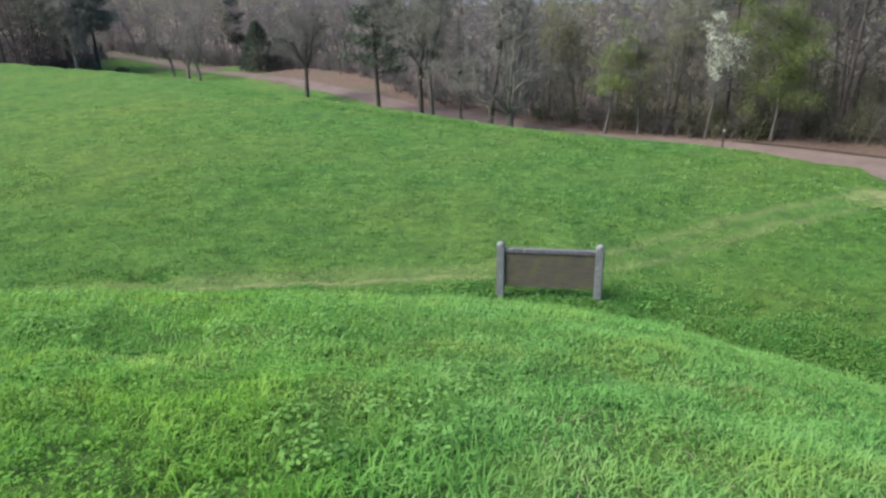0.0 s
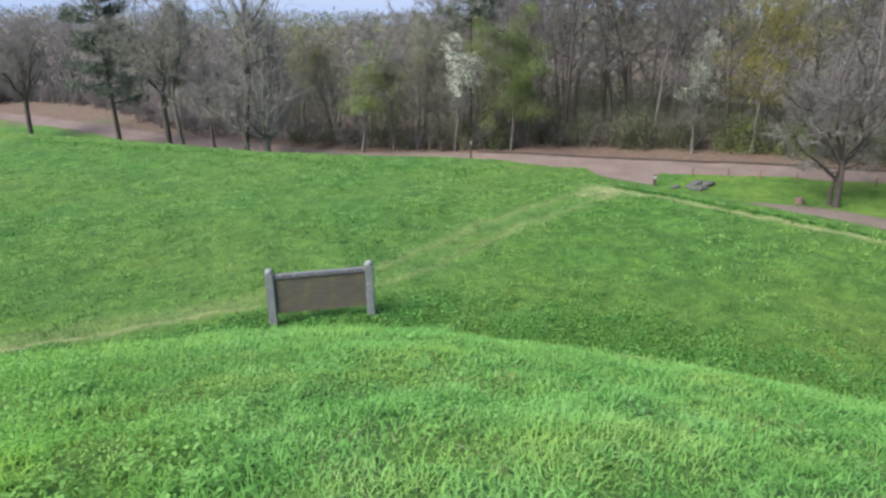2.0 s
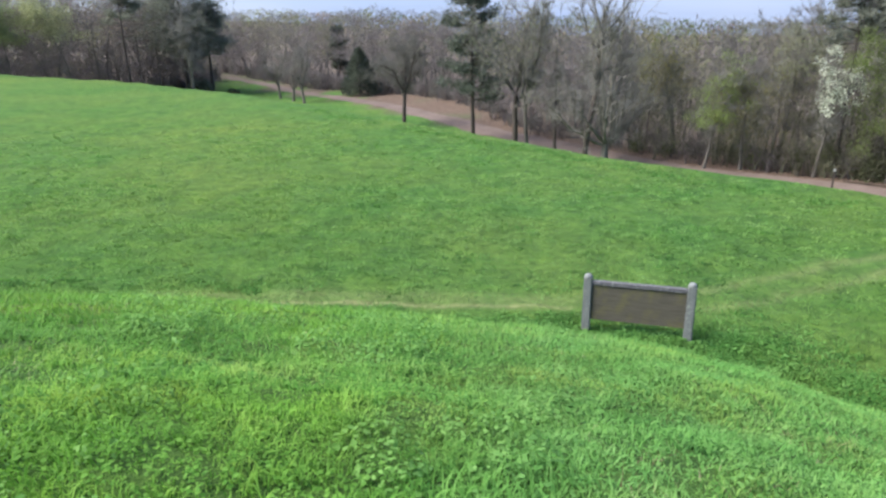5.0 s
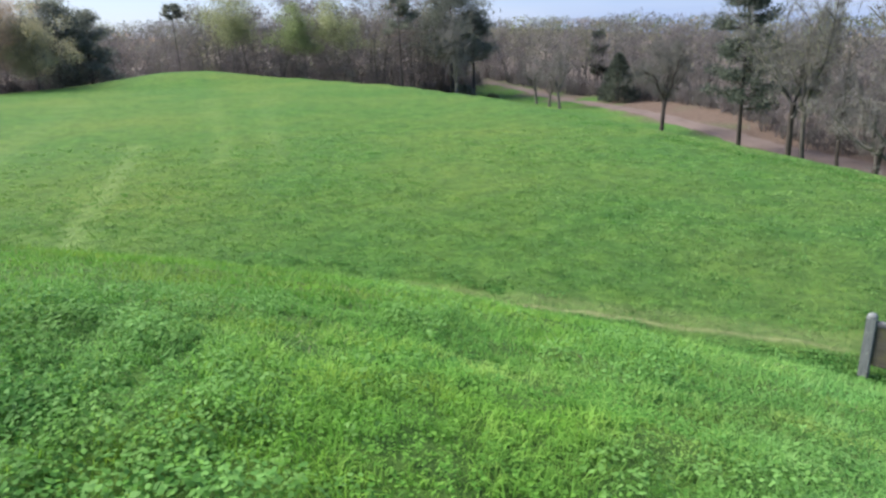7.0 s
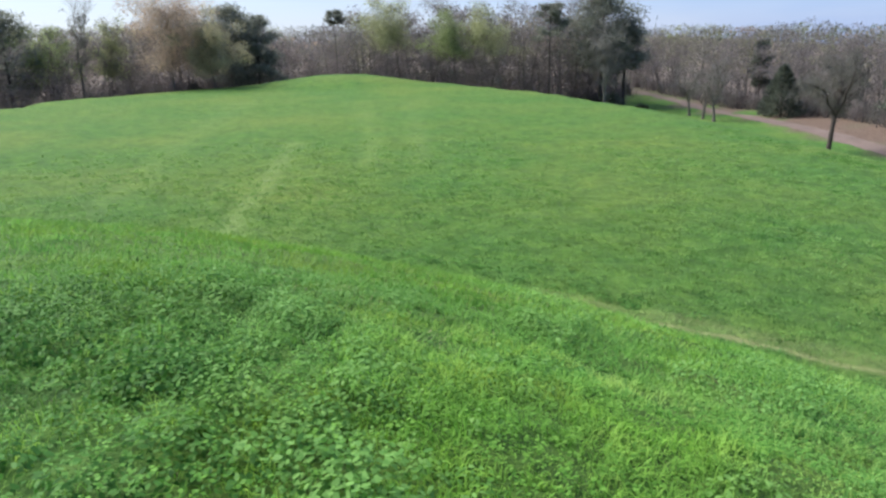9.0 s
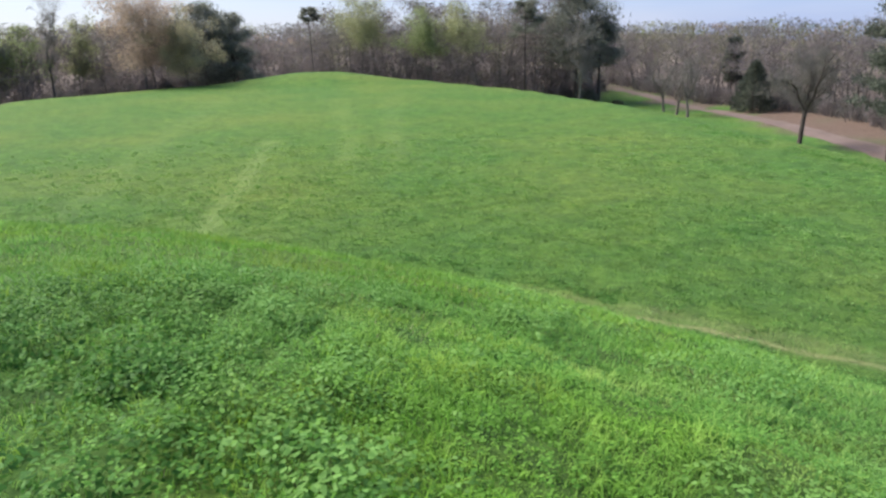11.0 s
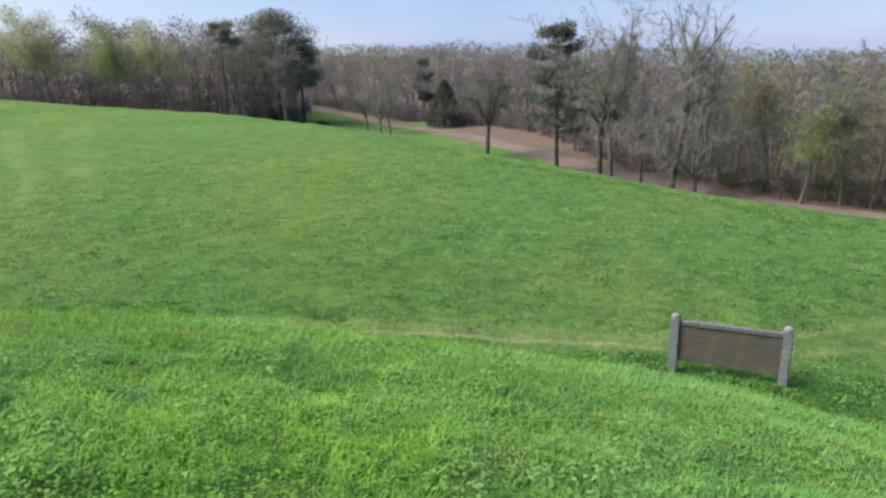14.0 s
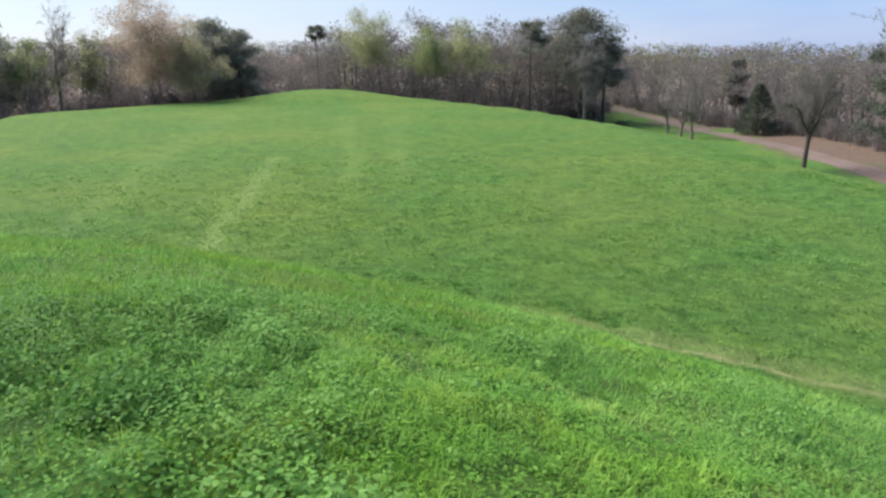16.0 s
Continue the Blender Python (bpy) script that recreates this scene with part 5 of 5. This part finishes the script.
    keep = (np.hypot(x, y) > foot_at(bearing(x, y)) + 0.4) & inside(x, y, EDGE) & (to_line(x, y, TRAIL) > 0.8) & (lattice(x, y, 2.5) > 0.35) & (rng.rand(len(x)) < (50 - np.hypot(x, y)) / 26)
    x, y = x[keep], y[keep]
    m = 14
    wide = np.repeat(rng.uniform(0.06, 0.2, len(x)), m)
    pick = rng.rand(len(x))
    # dark and pale tints paint the shaded undersides and lit tops of tufts
    tone = np.repeat(np.where(pick < 0.45, rng.uniform(-0.1, 0.15, len(x)), np.where(pick < 0.75, 0.45, rng.uniform(0.65, 0.9, len(x)))), m)
    tone = tone + 0.42 * smooth01((np.repeat(np.hypot(x, y), m) - 14) / 15)
    x, y = np.repeat(x, m) + rng.normal(size=len(wide)) * wide, np.repeat(y, m) + rng.normal(size=len(wide)) * wide * 0.45
    r = np.hypot(x, y)
    add(x, y, rng.uniform(0.03, 0.095, len(x)), rng.uniform(0.02, 0.05, len(x)) * (r / 20) ** 0.7, rng.uniform(0.2, 1.2, len(x)), False, np.clip(tone + 0.2 * rng.rand(len(x)), 0, 1), 1)
    me = mesh("grass", np.concatenate(vs), np.concatenate(fs), [BLADE, TURF, WEED, STRAW], np.concatenate(ts), np.concatenate(ix), extra={"lime": lime(*np.concatenate(vs)[:, :2].T)})
    tagged(new("grass", me), "lush bright green spring grass with long blades", "grass", kind="stuff")


def leafy_domes(rng, px, py, m, size, spread, leaf, tone):
    """Low rounded plants: m leaves of three lobes on each, facing outwards and up."""
    size = np.repeat(size, m)
    d = unit(rng.normal(size=(len(size), 3)))
    d[:, 2] = np.abs(d[:, 2])
    c = np.stack([np.repeat(px, m), np.repeat(py, m), np.repeat(height(px, py), m)], 1) + d * size[:, None] * np.array(spread) * rng.uniform(0.7, 1, (len(size), 1))
    face = unit(d + np.array([0, 0, 0.7]) + rng.normal(size=c.shape) * 0.38)
    way = unit(np.cross(face, rng.normal(size=c.shape)))
    # shading put into the tint: leaves lighten towards each plant's top
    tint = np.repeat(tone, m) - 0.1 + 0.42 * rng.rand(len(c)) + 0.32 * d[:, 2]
    flat = np.cross(face, way)
    fan = np.repeat(np.array([[-0.95], [0.0], [0.95]])[None], len(c), 0)
    out = unit(way[:, None] + flat[:, None] * fan).reshape(-1, 3)
    s = unit(np.cross(out, np.repeat(face, 3, 0)))
    c, size, tint = np.repeat(c, 3, 0), np.repeat(size, 3), np.repeat(tint, 3) + 0.12 * rng.rand(3 * len(tint))
    n = len(c)
    ln = (rng.uniform(*leaf, n) * size)[:, None]
    v = np.stack([c, c + out * ln * 0.6 + s * ln * 0.34, c + out * ln, c + out * ln * 0.6 - s * ln * 0.34], 1).reshape(-1, 3)
    i = np.arange(n)[:, None] * 4
    return v, np.stack([i + [0, 1, 2], i + [0, 2, 3]], 1).reshape(-1, 3), np.repeat(np.clip(tint, 0, 1), 4)


def build_weeds():
    """Leafy weeds and clover among the grass: stems that carry leaflets in threes."""
    rng = np.random.RandomState(4)
    x, y = scatter(rng, 42000, -66, 112, 1.7, 9.5)
    az, r = bearing(x, y), np.hypot(x, y)
    dense = np.clip((az - 40) / 12, 0.0, 1) * np.clip((7.2 - r) / 2.6, 0, 1)
    dense = np.maximum(dense, 0.75 * (lattice(x, y, 1.1) > 0.36) * (r < 8.5))
    dense = dense * (1 - 0.6 * np.clip((az - 44) / 10, 0, 1)) * (1 - 0.72 * smooth01((2 - az) / 14))
    keep = rng.rand(len(x)) < dense * (0.25 + 0.75 * smooth01((lattice(x, y, 0.8) - 0.25) / 0.35))
    x, y, az = x[keep], y[keep], az[keep]
    lush = np.clip((az - 40) / 14, 0, 1)
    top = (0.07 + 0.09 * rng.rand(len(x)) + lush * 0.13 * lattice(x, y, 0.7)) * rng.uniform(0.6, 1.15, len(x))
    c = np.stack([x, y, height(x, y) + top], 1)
    k = 5
    c = np.repeat(c, k, 0)
    n = len(c)
    a = rng.uniform(0, 2 * np.pi, n)
    size = rng.uniform(0.014, 0.034, n)[:, None]
    d = np.stack([np.cos(a), np.sin(a), rng.uniform(-0.35, 0.35, n)], 1)
    s = np.stack([-np.sin(a), np.cos(a), rng.uniform(-0.3, 0.3, n)], 1)
    o = c + d * 0.008 + np.stack([np.zeros(n), np.zeros(n), rng.uniform(-0.05, 0.01, n)], 1)
    v = np.stack([o, o + d * size * 0.55 + s * size * 0.36, o + d * size, o + d * size * 0.55 - s * size * 0.36], 1).reshape(-1, 3)
    i = np.arange(n)[:, None] * 4
    f = np.stack([i + [0, 1, 2], i + [0, 2, 3]], 1).reshape(-1, 3)
    # taller leaflets get a lighter tint, low ones darker: shade painted by height
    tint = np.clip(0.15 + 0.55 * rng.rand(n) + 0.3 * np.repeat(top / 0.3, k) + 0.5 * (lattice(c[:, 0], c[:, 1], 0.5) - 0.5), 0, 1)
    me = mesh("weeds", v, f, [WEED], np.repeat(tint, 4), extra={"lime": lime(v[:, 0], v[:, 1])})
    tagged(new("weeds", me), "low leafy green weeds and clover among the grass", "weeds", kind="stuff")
    # rounded leafy plants, thickest on the far shoulder of the mound
    px, py = scatter(rng, 6600, 30, 122, 1.8, 10)
    paz, pr = bearing(px, py), np.hypot(px, py)
    keep = rng.rand(len(px)) < np.clip((paz - 43 + 16 * (lattice(px, py, 1.8) - 0.5)) / 14, 0.0, 1.0) * np.clip((120 - paz) / 26, 0, 1) * np.clip((7.6 - pr) / 2.6, 0.03, 1) * (0.15 + 0.85 * smooth01((lattice(px, py, 0.9) - 0.25) / 0.3))
    px, py = px[keep], py[keep]
    dx, dy = scatter(rng, 1700, -62, 46, 2.2, 11)
    keep = (lattice(dx + 12, dy + 4, 1.2) > 0.55) & (rng.rand(len(dx)) < np.where(bearing(dx, dy) < -4, 0.12, 1))
    dx, dy = dx[keep], dy[keep]
    px, py = np.concatenate([px, dx]), np.concatenate([py, dy])
    tone = rng.uniform(0.1, 0.45, len(px)) + 0.12 - 0.44 * smooth01((bearing(px, py) - 52) / 16) + 0.06 + 0.14 * (bearing(px, py) < -4)
    size = rng.uniform(0.5, 0.8, len(px)) + 0.9 * (lattice(px + 2, py + 6, 0.55) - 0.3)
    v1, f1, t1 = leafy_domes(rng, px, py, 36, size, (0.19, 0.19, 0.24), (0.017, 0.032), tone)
    # low rank mounds along the foot of the mound and before the sign
    k = 620
    az = np.where(rng.rand(k) < 0.6, rng.uniform(-46, 2, k), rng.uniform(-60, 46, k))
    r = foot_at(az) + np.where(az < 0, np.abs(rng.normal(size=k)) * 1.3, np.abs(rng.normal(size=k)) * 0.5 + 0.9 * (az > 6))
    fx, fy = -np.sin(np.radians(az)) * r, np.cos(np.radians(az)) * r
    fx[:70], fy[:70] = rng.uniform(0.3, 4.8, 70), 13.45 + rng.normal(size=70) * 0.26
    fy[:70] -= 0.16 * (fx[:70] - 2.3)
    keep = to_line(fx, fy, TRAIL) > 0.55
    fx, fy = fx[keep], fy[keep]
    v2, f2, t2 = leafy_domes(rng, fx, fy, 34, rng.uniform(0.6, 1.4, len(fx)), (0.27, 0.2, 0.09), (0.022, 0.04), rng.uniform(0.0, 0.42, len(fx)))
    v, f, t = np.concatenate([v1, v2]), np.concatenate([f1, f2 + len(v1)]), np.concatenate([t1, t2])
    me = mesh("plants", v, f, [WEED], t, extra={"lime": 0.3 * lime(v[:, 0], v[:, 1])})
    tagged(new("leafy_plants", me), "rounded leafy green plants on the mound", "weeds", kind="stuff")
    # rank tufts along the foot of the mound and scattered clumps
    k = 1000
    az = np.where(rng.rand(k) < 0.5, rng.uniform(-64, -6, k), rng.uniform(-64, 60, k))
    r = foot_at(az) + np.where(az < -14, np.abs(rng.normal(size=k)) * 1.1 + 0.1, rng.normal(size=k) * 0.22 - 0.1)
    r = np.where(rng.rand(k) < 0.25, rng.uniform(4, 12, k), r)
    tx, ty = -np.sin(np.radians(az)) * r, np.cos(np.radians(az)) * r
    tx[:110], ty[:110] = rng.uniform(0.5, 4.4, 110), 13.62 + rng.normal(size=110) * 0.28
    ty[:110] -= 0.16 * (tx[:110] - 2.3)
    m = 40
    x = np.repeat(tx, m) + rng.normal(size=k * m) * 0.24
    y = np.repeat(ty, m) + rng.normal(size=k * m) * 0.13
    n = len(x)
    v, f, q = blades(rng, x, y, rng.uniform(0.025, 0.085, n), rng.uniform(0.018, 0.04, n), rng.uniform(0.7, 2.2, n), False)
    tone = np.repeat(np.where(rng.rand(k) < 0.35, rng.uniform(0.0, 0.2, k), rng.uniform(0.2, 0.55, k)), m) + 0.35 * rng.rand(n)
    # a rank strip a little inside the platform's rim
    line = [(-17, 50.4), (-10, 43.4), (-4.8, 38.8), (-0.2, 34.8), (3.2, 31.6), (7.6, 27.4), (11, 24.6)]
    sx, sy = [], []
    for (ax, ay), (bx, by) in zip(line[:-1], line[1:]):
        along = rng.rand(24)
        sx.append(ax + (bx - ax) * along)
        sy.append(ay + (by - ay) * along)
    sx, sy = np.concatenate(sx) + rng.normal(size=144) * 0.3, np.concatenate(sy) + rng.normal(size=144) * 0.3
    x, y = np.repeat(sx, 40) + rng.normal(size=5760) * 0.25, np.repeat(sy, 40) + rng.normal(size=5760) * 0.25
    v2, f2, _ = blades(rng, x, y, rng.uniform(0.04, 0.11, 5760), rng.uniform(0.03, 0.06, 5760), rng.uniform(0.3, 1.2, 5760), False)
    v, f, tone = np.concatenate([v, v2]), np.concatenate([f, f2 + len(v)]), np.concatenate([tone, rng.uniform(0.35, 0.8, 5760)])
    ax, ay = np.array(RIM_TRAIL)[1:].T
    pick = rng.uniform(0, len(ax) - 1.001, 4500)
    i = pick.astype(int)
    x = ax[i] + (ax[i + 1] - ax[i]) * (pick - i) + 0.3 + rng.normal(size=4500) * 0.06
    y = ay[i] + (ay[i + 1] - ay[i]) * (pick - i) + 0.2 + rng.normal(size=4500) * 0.1
    v3, f3, _ = blades(rng, x, y, rng.uniform(0.03, 0.1, 4500), rng.uniform(0.02, 0.04, 4500), rng.uniform(0.3, 1.2, 4500), False)
    v, f, tone = np.concatenate([v, v3]), np.concatenate([f, f3 + len(v)]), np.concatenate([tone, rng.uniform(0.1, 0.5, 4500)])
    me = mesh("tufts", v, f, [WEED], np.repeat(np.clip(tone, 0, 1), q))
    tagged(new("grass_tufts", me), "rank dark green tufts along the foot of the mound", "grass", kind="stuff")


build_ground()
build_roads()
build_woods()
build_trees()
build_sign()
build_small()
build_grass()
build_weeds()
